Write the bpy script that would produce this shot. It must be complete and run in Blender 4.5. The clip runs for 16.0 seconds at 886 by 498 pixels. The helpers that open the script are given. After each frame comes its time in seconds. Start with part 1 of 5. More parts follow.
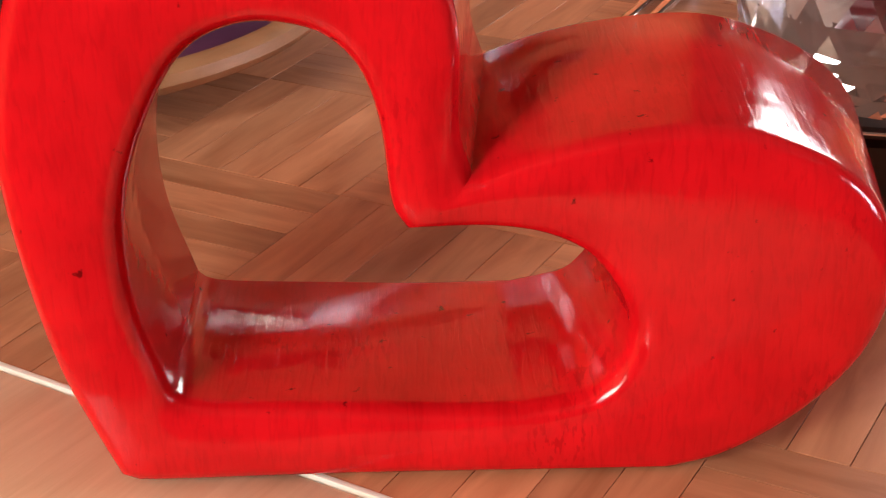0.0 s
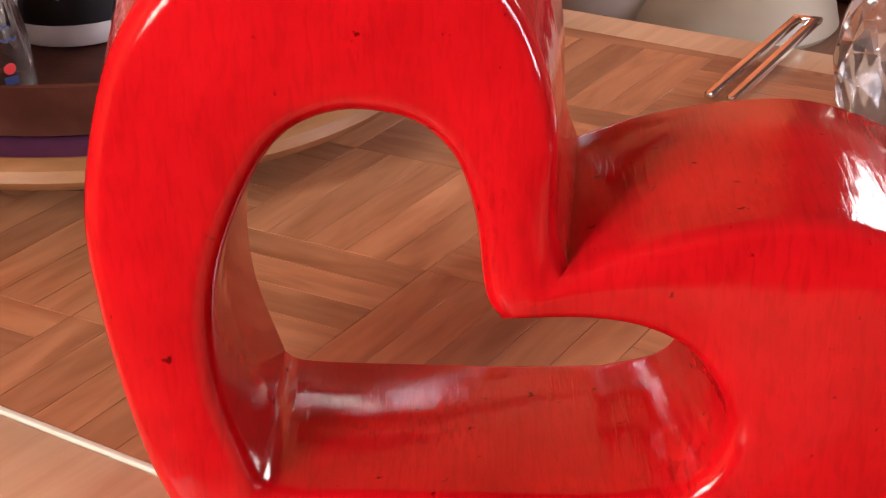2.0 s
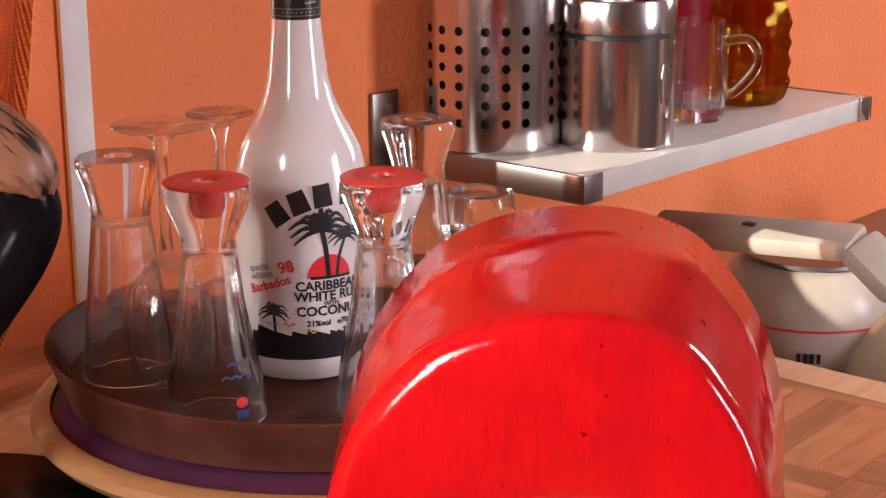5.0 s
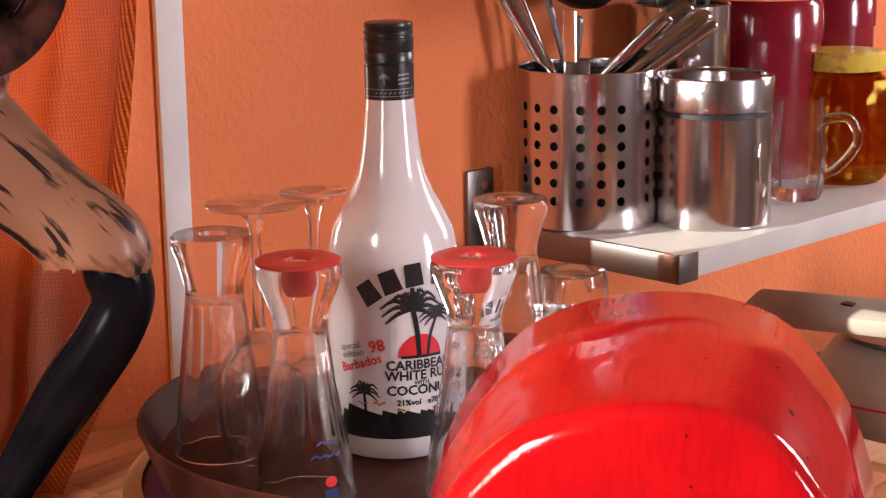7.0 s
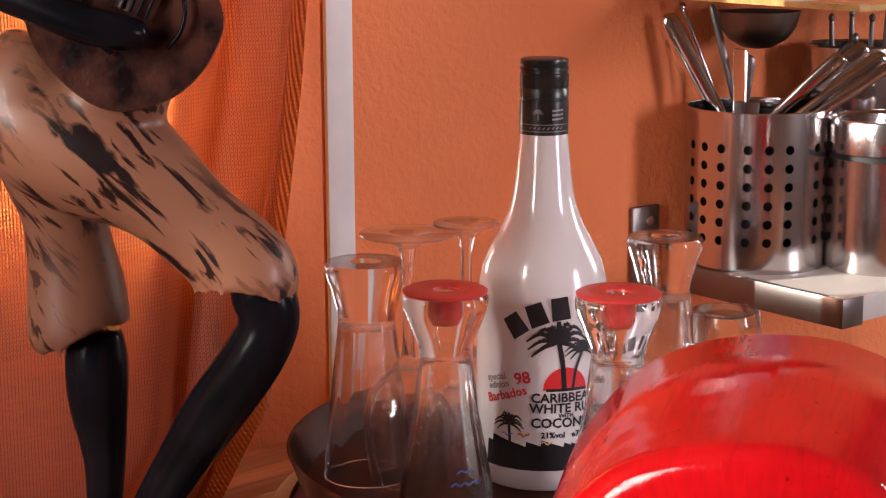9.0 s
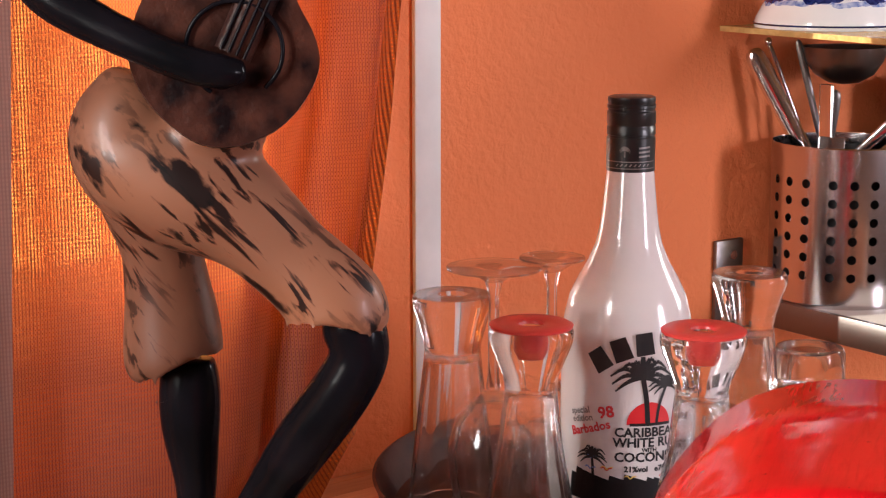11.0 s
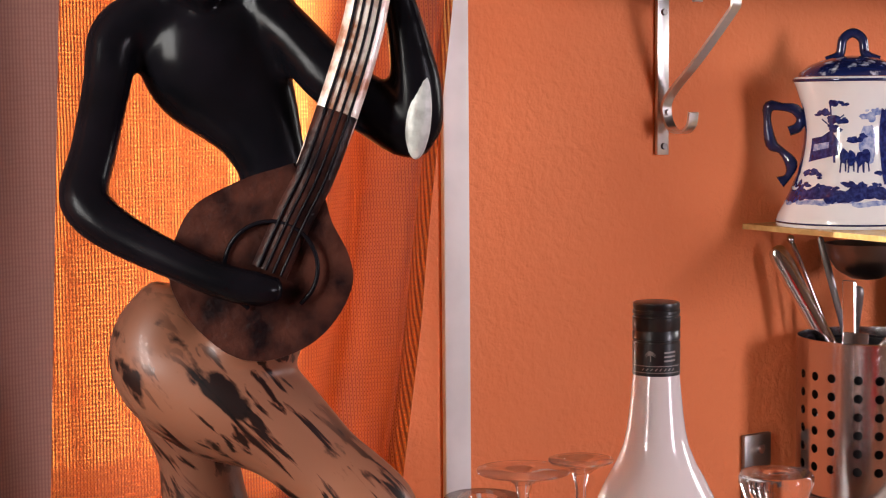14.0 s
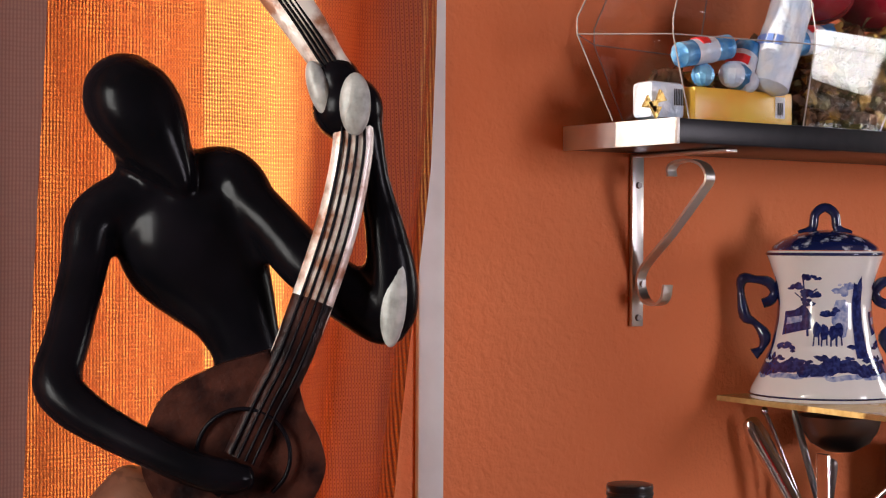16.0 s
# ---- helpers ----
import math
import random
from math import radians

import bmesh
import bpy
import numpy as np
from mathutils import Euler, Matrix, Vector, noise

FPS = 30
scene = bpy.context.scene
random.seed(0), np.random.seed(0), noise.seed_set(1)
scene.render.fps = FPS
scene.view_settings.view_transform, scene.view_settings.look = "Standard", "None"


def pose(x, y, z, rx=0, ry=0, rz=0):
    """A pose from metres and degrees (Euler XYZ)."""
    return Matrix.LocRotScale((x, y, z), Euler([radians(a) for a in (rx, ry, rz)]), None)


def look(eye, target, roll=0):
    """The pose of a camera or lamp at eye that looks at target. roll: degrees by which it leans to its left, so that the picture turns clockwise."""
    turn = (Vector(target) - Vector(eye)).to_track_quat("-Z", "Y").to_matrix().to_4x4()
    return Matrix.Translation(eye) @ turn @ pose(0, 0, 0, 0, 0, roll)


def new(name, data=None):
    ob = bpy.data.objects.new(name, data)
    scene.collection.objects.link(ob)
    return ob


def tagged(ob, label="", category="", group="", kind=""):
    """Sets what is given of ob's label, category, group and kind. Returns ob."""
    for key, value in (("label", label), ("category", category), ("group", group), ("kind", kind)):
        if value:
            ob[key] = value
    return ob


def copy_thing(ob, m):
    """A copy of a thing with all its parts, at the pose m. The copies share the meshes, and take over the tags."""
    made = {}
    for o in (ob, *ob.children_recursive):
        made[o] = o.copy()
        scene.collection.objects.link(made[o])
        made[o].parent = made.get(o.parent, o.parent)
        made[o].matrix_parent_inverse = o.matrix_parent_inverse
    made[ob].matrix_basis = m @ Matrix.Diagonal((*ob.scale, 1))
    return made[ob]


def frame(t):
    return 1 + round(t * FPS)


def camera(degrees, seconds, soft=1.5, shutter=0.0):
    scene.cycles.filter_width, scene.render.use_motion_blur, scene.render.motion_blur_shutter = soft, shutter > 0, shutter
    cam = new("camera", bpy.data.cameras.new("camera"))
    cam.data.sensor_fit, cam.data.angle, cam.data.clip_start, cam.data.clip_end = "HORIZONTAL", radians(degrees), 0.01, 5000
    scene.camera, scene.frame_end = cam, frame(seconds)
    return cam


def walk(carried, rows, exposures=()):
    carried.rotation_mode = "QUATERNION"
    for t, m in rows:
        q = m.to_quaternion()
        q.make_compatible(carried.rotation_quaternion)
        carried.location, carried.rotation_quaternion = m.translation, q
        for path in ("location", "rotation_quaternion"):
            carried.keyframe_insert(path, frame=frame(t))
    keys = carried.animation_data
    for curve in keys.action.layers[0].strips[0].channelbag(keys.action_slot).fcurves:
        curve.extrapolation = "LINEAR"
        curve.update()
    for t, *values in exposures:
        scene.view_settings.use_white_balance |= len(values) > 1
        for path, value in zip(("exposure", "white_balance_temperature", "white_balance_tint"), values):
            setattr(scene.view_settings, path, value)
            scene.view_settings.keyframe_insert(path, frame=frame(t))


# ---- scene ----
DM = 0.1  # the plan below is drawn in decimetres

# ---- camera and walk ----
cam = camera(29.2, 16.0, soft=1.2, shutter=0.0)
ROWS = [
    (0, (-0.6135, -0.7597, 0.3792), (0.1452, -0.2851, -0.0670), -1.01),
    (0.5, (-0.6119, -0.7613, 0.3843), (0.1438, -0.2757, -0.0551), -1.49),
    (1, (-0.6090, -0.7585, 0.3842), (0.1450, -0.2662, -0.0507), -1.69),
    (1.5, (-0.6072, -0.7527, 0.3850), (0.1441, -0.2522, -0.0451), -1.56),
    (2, (-0.6040, -0.7440, 0.3892), (0.1422, -0.2283, -0.0319), -1.25),
    (2.5, (-0.6013, -0.7409, 0.3971), (0.1360, -0.1992, -0.0064), -0.92),
    (3, (-0.5972, -0.7422, 0.4034), (0.1326, -0.1726, 0.0253), -0.70),
    (3.5, (-0.6056, -0.7419, 0.4188), (0.1213, -0.1430, 0.0829), -0.52),
    (4, (-0.6109, -0.7384, 0.4258), (0.1142, -0.1182, 0.1263), -0.35),
    (4.5, (-0.6161, -0.7436, 0.4296), (0.1071, -0.1106, 0.1533), -0.46),
    (4.7, (-0.6169, -0.7439, 0.4310), (0.1053, -0.1069, 0.1617), -0.48),
    (6.8, (-0.6134, -0.7426, 0.4368), (0.0829, -0.0615, 0.2105), -0.62),
    (7, (-0.6113, -0.7463, 0.4370), (0.0770, -0.0548, 0.2176), -0.83),
    (7.5, (-0.6092, -0.7512, 0.4388), (0.0586, -0.0366, 0.2302), -0.96),
    (8, (-0.6064, -0.7645, 0.4434), (0.0378, -0.0258, 0.2450), -0.86),
    (8.5, (-0.6030, -0.7751, 0.4453), (0.0212, -0.0175, 0.2548), -0.93),
    (9, (-0.5988, -0.7751, 0.4402), (0.0073, -0.0053, 0.2402), -0.26),
    (9.2, (-0.5981, -0.7737, 0.4368), (0.0004, -0.0007, 0.2263), 0.04),
    (11.3, (-0.6150, -0.7855, 0.4552), (-0.0463, 0.0184, 0.2812), -0.15),
    (11.5, (-0.6169, -0.7871, 0.4582), (-0.0458, 0.0181, 0.2987), -0.15),
    (12, (-0.6212, -0.7926, 0.4637), (-0.0447, 0.0130, 0.3272), -0.17),
    (12.5, (-0.6257, -0.7960, 0.4649), (-0.0483, 0.0112, 0.3423), -0.13),
    (13, (-0.6334, -0.8028, 0.4674), (-0.0616, 0.0102, 0.3581), -0.15),
    (13.5, (-0.6352, -0.8047, 0.4704), (-0.0698, 0.0143, 0.3725), -0.17),
    (14, (-0.6262, -0.8030, 0.4736), (-0.0609, 0.0176, 0.3893), -0.45),
    (14.5, (-0.6222, -0.8008, 0.4822), (-0.0540, 0.0193, 0.4142), -0.48),
    (15, (-0.6249, -0.8047, 0.4917), (-0.0544, 0.0155, 0.4493), -0.42),
    (15.5, (-0.6248, -0.8068, 0.4974), (-0.0489, 0.0106, 0.4813), -0.12),
    (16, (-0.6266, -0.8055, 0.4997), (-0.0478, 0.0100, 0.4979), 0.31),
]
walk(cam, [(t, look(e, g, r)) for t, e, g, r in ROWS],
     exposures=[(0.0, 0.46), (1.5, 0.46), (3.0, 0.54), (4.5, 0.60), (5.8, 0.66), (7.0, 0.70), (7.5, 0.66), (8.3, 0.50), (9.0, 0.46), (11.3, 0.66), (12.3, 0.58), (13.4, 0.52), (14.4, 0.44), (15.3, 0.08), (16.0, -0.06)])

# ---- light ----
world = bpy.data.worlds.new("sky_light")
scene.world = world
world.use_nodes = True
wn, wl = world.node_tree.nodes, world.node_tree.links
sky = wn.new("ShaderNodeTexSky")
sky.sky_type = "NISHITA"
sky.sun_disc = False
SUN_TRAVEL = Vector((3.2, -1.0, -0.85)).normalized()
sky.sun_elevation = math.asin(-SUN_TRAVEL.z)
sky.sun_rotation = math.atan2(-SUN_TRAVEL.x, -SUN_TRAVEL.y)
wl.new(sky.outputs[0], wn["Background"].inputs[0])
wn["Background"].inputs[1].default_value = 0.15

sun = new("sun", bpy.data.lights.new("sun", "SUN"))
sun.data.energy, sun.data.angle, sun.data.color = 5.0, radians(0.5), (1.0, 0.93, 0.82)
sun.matrix_world = look((0, 0, 0), SUN_TRAVEL)


def window_light(name, eye, target, width, height, watts, colour):
    """Daylight standing in a window's opening."""
    lamp = new(name, bpy.data.lights.new(name, "AREA"))
    lamp.data.shape, lamp.data.size, lamp.data.size_y = "RECTANGLE", width, height
    lamp.data.energy, lamp.data.color = watts, colour
    lamp.matrix_world = look(eye, target)
    return lamp


window_light("daylight_garden_window", (-1.97, -0.40, 0.80), (0.0, -0.34, 0.25), 0.16, 0.95, 19, (1.0, 0.98, 0.96))
window_light("daylight_garden_window", (-1.97, -0.12, 0.80), (0.0, -0.06, 0.25), 0.16, 0.95, 19, (1.0, 0.98, 0.96))
window_light("daylight_back_window", (1.35, -2.62, 0.68), (0.3, 0.2, 0.50), 0.50, 1.05, 34, (0.95, 0.87, 1.0))
window_light("daylight_side_window", (2.37, -0.55, 0.80), (0.0, -0.30, 0.35), 0.42, 0.80, 13, (1.0, 0.97, 0.97))
window_light("daylight_curtain_window", (-0.035, 0.44, 0.62), (-0.035, 0.0, 0.60), 0.22, 0.86, 1.5, (1.0, 0.95, 0.88)).data.spread = radians(48)


# ---- helpers of this scene ----
def V(x, y, z=0.0):
    return Vector((x, y, z))


def thing(name, x=0.0, y=0.0, z=0.0, rz=0.0, label="", category="", group="", kind=""):
    """An empty at the foot of a thing; place in decimetres."""
    ob = new(name)
    ob.empty_display_size = 0.02
    ob.matrix_basis = pose(x * DM, y * DM, z * DM, 0, 0, rz)
    return tagged(ob, label, category, group, kind)


def mesh_of(name, bm, smooth=True, angle=40):
    bmesh.ops.recalc_face_normals(bm, faces=bm.faces)
    for v in bm.verts:
        v.co *= DM
    for f in bm.faces:
        f.smooth = smooth
    if smooth:
        lim = radians(angle)
        for e in bm.edges:
            if len(e.link_faces) == 2 and e.calc_face_angle(0) > lim:
                e.smooth = False
    me = bpy.data.meshes.new(name)
    bm.to_mesh(me)
    bm.free()
    return me


def part(name, bm, material, parent=None, label="", smooth=True, angle=40):
    """One mesh object out of a bmesh drawn in decimetres; materials may be a list."""
    me = mesh_of(name, bm, smooth, angle)
    for m in material if isinstance(material, (list, tuple)) else [material]:
        me.materials.append(m)
    ob = new(name, me)
    ob.parent = parent
    return tagged(ob, label)


def box(x0, x1, y0, y1, z0, z1, bevel=0.0, bm=None, seg=2):
    bm2 = bmesh.new()
    bmesh.ops.create_cube(bm2, size=1.0)
    for v in bm2.verts:
        v.co = Vector(((x0 + x1) / 2 + v.co.x * (x1 - x0), (y0 + y1) / 2 + v.co.y * (y1 - y0), (z0 + z1) / 2 + v.co.z * (z1 - z0)))
    if bevel:
        bmesh.ops.bevel(bm2, geom=list(bm2.edges), offset=bevel, segments=seg, affect="EDGES", profile=0.5)
    return merge(bm, bm2)


def merge(bm, other, m=None):
    """Adds other to bm."""
    if m is not None:
        bmesh.ops.transform(other, matrix=m, verts=other.verts)
    if bm is None:
        return other
    me = bpy.data.meshes.new("tmp")
    other.to_mesh(me)
    other.free()
    bm.from_mesh(me)
    bpy.data.meshes.remove(me)
    return bm


def lathe(profile, seg=48, centre=(0, 0)):
    """A turned body from (radius, height) pairs; ends of no radius close."""
    bm = bmesh.new()
    rings = []
    for r, z in profile:
        if r < 1e-5:
            rings.append([bm.verts.new((centre[0], centre[1], z))])
        else:
            rings.append([bm.verts.new((centre[0] + r * math.cos(2 * math.pi * k / seg), centre[1] + r * math.sin(2 * math.pi * k / seg), z)) for k in range(seg)])
    for a, b in zip(rings, rings[1:]):
        for k in range(seg):
            j = (k + 1) % seg
            if len(a) == 1 and len(b) == 1:
                continue
            if len(a) == 1:
                bm.faces.new((a[0], b[j], b[k]))
            elif len(b) == 1:
                bm.faces.new((a[k], a[j], b[0]))
            else:
                bm.faces.new((a[k], a[j], b[j], b[k]))
    return bm


def spline(points, n=6, closed=False):
    """Points along a smooth curve through the given ones (any dimension)."""
    P = [np.array(p, float) for p in points]
    out = []
    m = len(P)
    for i in range(m if closed else m - 1):
        p1, p2 = P[i], P[(i + 1) % m]
        p0 = P[i - 1] if (i or closed) else 2 * p1 - p2
        p3 = P[(i + 2) % m] if (closed or i + 2 < m) else 2 * p2 - p1
        for k in range(n):
            t = k / n
            out.append(0.5 * (2 * p1 + (p2 - p0) * t + (2 * p0 - 5 * p1 + 4 * p2 - p3) * t * t + (3 * p1 - p0 - 3 * p2 + p3) * t ** 3))
    if not closed:
        out.append(P[-1])
    return out


def tube(rows, seg=16, n=5, flat=1.0, side=None, bm=None, mat=0):
    """A limb through rows (x, y, z, radius); side: the way in which flat scales the section."""
    pts = spline(rows, n)
    own = bmesh.new()
    rings = []
    side0 = Vector(side).normalized() if side else None
    prev = None
    for i, p in enumerate(pts):
        a, b = pts[max(i - 1, 0)], pts[min(i + 1, len(pts) - 1)]
        d = Vector((b - a)[:3]).normalized()
        if side0:
            s = (side0 - d * side0.dot(d)).normalized()
        elif prev is None:
            s = d.orthogonal().normalized()
        else:
            s = (prev - d * prev.dot(d)).normalized()
        prev = s
        u = d.cross(s)
        c, r = Vector(p[:3]), max(float(p[3]), 1e-4)
        rings.append([own.verts.new(c + r * (flat * math.cos(2 * math.pi * k / seg) * s + math.sin(2 * math.pi * k / seg) * u)) for k in range(seg)])
    for a, b in zip(rings, rings[1:]):
        for k in range(seg):
            own.faces.new((a[k], a[(k + 1) % seg], b[(k + 1) % seg], b[k]))
    own.faces.new(rings[0][::-1])
    own.faces.new(rings[-1])
    for f in own.faces:
        f.material_index = mat
    return merge(bm, own)


def ball(x, y, z, rx, ry, rz, bm=None, mat=0, seg=24, turn=None):
    own = bmesh.new()
    bmesh.ops.create_uvsphere(own, u_segments=seg, v_segments=seg * 2 // 3, radius=1)
    m = Matrix.Translation((x, y, z)) @ (turn or Matrix()) @ Matrix.Diagonal((rx, ry, rz, 1))
    bmesh.ops.transform(own, matrix=m, verts=own.verts)
    for f in own.faces:
        f.material_index = mat
    return merge(bm, own)


def slab(outline, z0, z1, bevel=0.0):
    """An upright prism over a closed outline of (x, y)."""
    bm = bmesh.new()
    lo = [bm.verts.new((p[0], p[1], z0)) for p in outline]
    hi = [bm.verts.new((p[0], p[1], z1)) for p in outline]
    n = len(lo)
    bm.faces.new(lo[::-1])
    top = bm.faces.new(hi)
    for k in range(n):
        bm.faces.new((lo[k], lo[(k + 1) % n], hi[(k + 1) % n], hi[k]))
    if bevel:
        bmesh.ops.bevel(bm, geom=[e for f in (top,) for e in f.edges], offset=bevel, segments=2, affect="EDGES")
    return bm


# ---- materials ----
def material(name, colour, rough=0.5, metal=0.0, **more):
    m = bpy.data.materials.new(name)
    m.use_nodes = True
    b = m.node_tree.nodes["Principled BSDF"]
    b.inputs["Base Color"].default_value = (*colour, 1)
    b.inputs["Roughness"].default_value = rough
    b.inputs["Metallic"].default_value = metal
    for key, value in more.items():
        b.inputs[key.replace("_", " ")].default_value = value
    return m


def nodes(m):
    return m.node_tree.nodes, m.node_tree.links, m.node_tree.nodes["Principled BSDF"]


def texture(m, kind="ShaderNodeTexNoise", scale=50.0, stretch=(1, 1, 1), detail=5.0, per_object=False, space="Object"):
    """A texture in metres; per_object shifts it from piece to piece."""
    n, l, _ = nodes(m)
    co, mp, tx = n.new("ShaderNodeTexCoord"), n.new("ShaderNodeMapping"), n.new(kind)
    mp.inputs["Scale"].default_value = stretch
    l.new(co.outputs[space], mp.inputs["Vector"])
    if per_object:
        info, mul = n.new("ShaderNodeObjectInfo"), n.new("ShaderNodeVectorMath")
        mul.operation = "MULTIPLY"
        mul.inputs[1].default_value = (7.0, 5.0, 3.0)
        l.new(info.outputs["Random"], mul.inputs[0])
        l.new(mul.outputs[0], mp.inputs["Location"])
    l.new(mp.outputs[0], tx.inputs["Vector"])
    tx.inputs["Scale"].default_value = scale
    if "Detail" in tx.inputs:
        tx.inputs["Detail"].default_value = detail
    return tx


def ramp(m, source, stops, out="Fac"):
    n, l, _ = nodes(m)
    r = n.new("ShaderNodeValToRGB")
    el = r.color_ramp.elements
    while len(el) < len(stops):
        el.new(0.5)
    for e, (at, c) in zip(el, stops):
        e.position, e.color = at, (*c, 1)
    l.new(source.outputs[out], r.inputs[0])
    return r


def blend(m, fac, a, b, mode="MIX"):
    """Mix of two sockets or colours; returns the result socket."""
    n, l, _ = nodes(m)
    x = n.new("ShaderNodeMix")
    x.data_type, x.blend_type = "RGBA", mode
    ins = [s for s in x.inputs if s.enabled]
    for sock, value in zip(ins, (fac, a, b)):
        if isinstance(value, bpy.types.NodeSocket):
            l.new(value, sock)
        elif isinstance(value, (int, float)):
            sock.default_value = value
        else:
            sock.default_value = (*value, 1)
    return [s for s in x.outputs if s.enabled][0]


def bump(m, socket, strength=0.3, distance=0.001):
    n, l, b = nodes(m)
    x = n.new("ShaderNodeBump")
    x.inputs["Strength"].default_value, x.inputs["Distance"].default_value = strength, distance
    l.new(socket, x.inputs["Height"])
    l.new(x.outputs[0], b.inputs["Normal"])
    return x


def mottled(name, a, b, scale=40, rough=0.5, metal=0.0, relief=0.0, stretch=(1, 1, 1), lo=0.35, hi=0.65, per_object=False, rough_hi=None, **more):
    """Two tones laid over one another by noise, with fine relief and an uneven gloss."""
    m = material(name, a, rough, metal, **more)
    n, l, bs = nodes(m)
    t = texture(m, scale=scale, stretch=stretch, per_object=per_object)
    r = ramp(m, t, [(lo, a), (hi, b)])
    l.new(r.outputs[0], bs.inputs["Base Color"])
    if rough_hi is not None:
        t2 = texture(m, scale=scale * 0.31, stretch=stretch)
        mr = n.new("ShaderNodeMapRange")
        mr.inputs["From Min"].default_value, mr.inputs["From Max"].default_value = 0.3, 0.7
        mr.inputs["To Min"].default_value, mr.inputs["To Max"].default_value = rough, rough_hi
        l.new(t2.outputs["Fac"], mr.inputs["Value"])
        l.new(mr.outputs[0], bs.inputs["Roughness"])
    if relief:
        t3 = texture(m, scale=scale * 3, stretch=stretch)
        bump(m, t3.outputs["Fac"], 0.5, relief)
    return m


def plaster_wall(name, colour, dark):
    m = material(name, colour, 0.85)
    n, l, b = nodes(m)
    big = texture(m, scale=3.0, detail=3)
    r = ramp(m, big, [(0.3, dark), (0.7, colour)])
    l.new(r.outputs[0], b.inputs["Base Color"])
    grain = texture(m, scale=170, detail=6)
    coarse = texture(m, scale=85, detail=4)
    coarse.inputs["Distortion"].default_value = 0.8
    add = n.new("ShaderNodeMath")
    add.operation = "ADD"
    l.new(grain.outputs["Fac"], add.inputs[0])
    l.new(coarse.outputs["Fac"], add.inputs[1])
    bump(m, add.outputs[0], 0.7, 0.0022)
    return m


def wood(name, a, b, stretch=(1, 14, 14), scale=9, rough=0.35, random_tone=0.0):
    """Grain runs along x."""
    m = material(name, a, rough)
    n, l, bs = nodes(m)
    t = texture(m, scale=scale, stretch=stretch, detail=8, per_object=True)
    t.inputs["Distortion"].default_value = 0.6
    r = ramp(m, t, [(0.3, a), (0.68, b)])
    col = r.outputs[0]
    if random_tone:
        info = n.new("ShaderNodeObjectInfo")
        mr = n.new("ShaderNodeMapRange")
        mr.inputs["To Min"].default_value, mr.inputs["To Max"].default_value = 1 - random_tone, 1 + random_tone
        l.new(info.outputs["Random"], mr.inputs["Value"])
        hsv = n.new("ShaderNodeHueSaturation")
        l.new(mr.outputs[0], hsv.inputs["Value"])
        l.new(col, hsv.inputs["Color"])
        col = hsv.outputs[0]
    l.new(col, bs.inputs["Base Color"])
    fine = texture(m, scale=30, stretch=(stretch[0] * 2, stretch[1] * 2.5, stretch[2] * 2.5), detail=4)
    bump(m, fine.outputs["Fac"], 0.25, 0.0006)
    gl = texture(m, scale=14, detail=3)
    mr2 = n.new("ShaderNodeMapRange")
    mr2.inputs["To Min"].default_value, mr2.inputs["To Max"].default_value = rough - 0.08, rough + 0.14
    l.new(gl.outputs["Fac"], mr2.inputs["Value"])
    l.new(mr2.outputs[0], bs.inputs["Roughness"])
    return m


def clear_glass(name, tint=(1, 1, 1), rough=0.0, clear=0.35, ior=1.48):
    """Drinking glass: refraction, with a share that lets light straight through."""
    m = bpy.data.materials.new(name)
    m.use_nodes = True
    n, l = m.node_tree.nodes, m.node_tree.links
    n.remove(n["Principled BSDF"])
    g, t, x = n.new("ShaderNodeBsdfGlass"), n.new("ShaderNodeBsdfTransparent"), n.new("ShaderNodeMixShader")
    g.inputs["Color"].default_value = (*tint, 1)
    t.inputs["Color"].default_value = (*tint, 1)
    g.inputs["Roughness"].default_value, g.inputs["IOR"].default_value = rough, ior
    x.inputs[0].default_value = clear
    l.new(g.outputs[0], x.inputs[1])
    l.new(t.outputs[0], x.inputs[2])
    l.new(x.outputs[0], n["Material Output"].inputs[0])
    return m


def window_glass(name, thin=0.0):
    m = bpy.data.materials.new(name)
    m.use_nodes = True
    n, l = m.node_tree.nodes, m.node_tree.links
    n.remove(n["Principled BSDF"])
    g, t, x, fr = n.new("ShaderNodeBsdfGlossy"), n.new("ShaderNodeBsdfTransparent"), n.new("ShaderNodeMixShader"), n.new("ShaderNodeFresnel")
    g.inputs["Roughness"].default_value = 0.02
    if thin:
        x.inputs[0].default_value = thin
    else:
        l.new(fr.outputs[0], x.inputs[0])
    l.new(t.outputs[0], x.inputs[1])
    l.new(g.outputs[0], x.inputs[2])
    l.new(x.outputs[0], n["Material Output"].inputs[0])
    return m


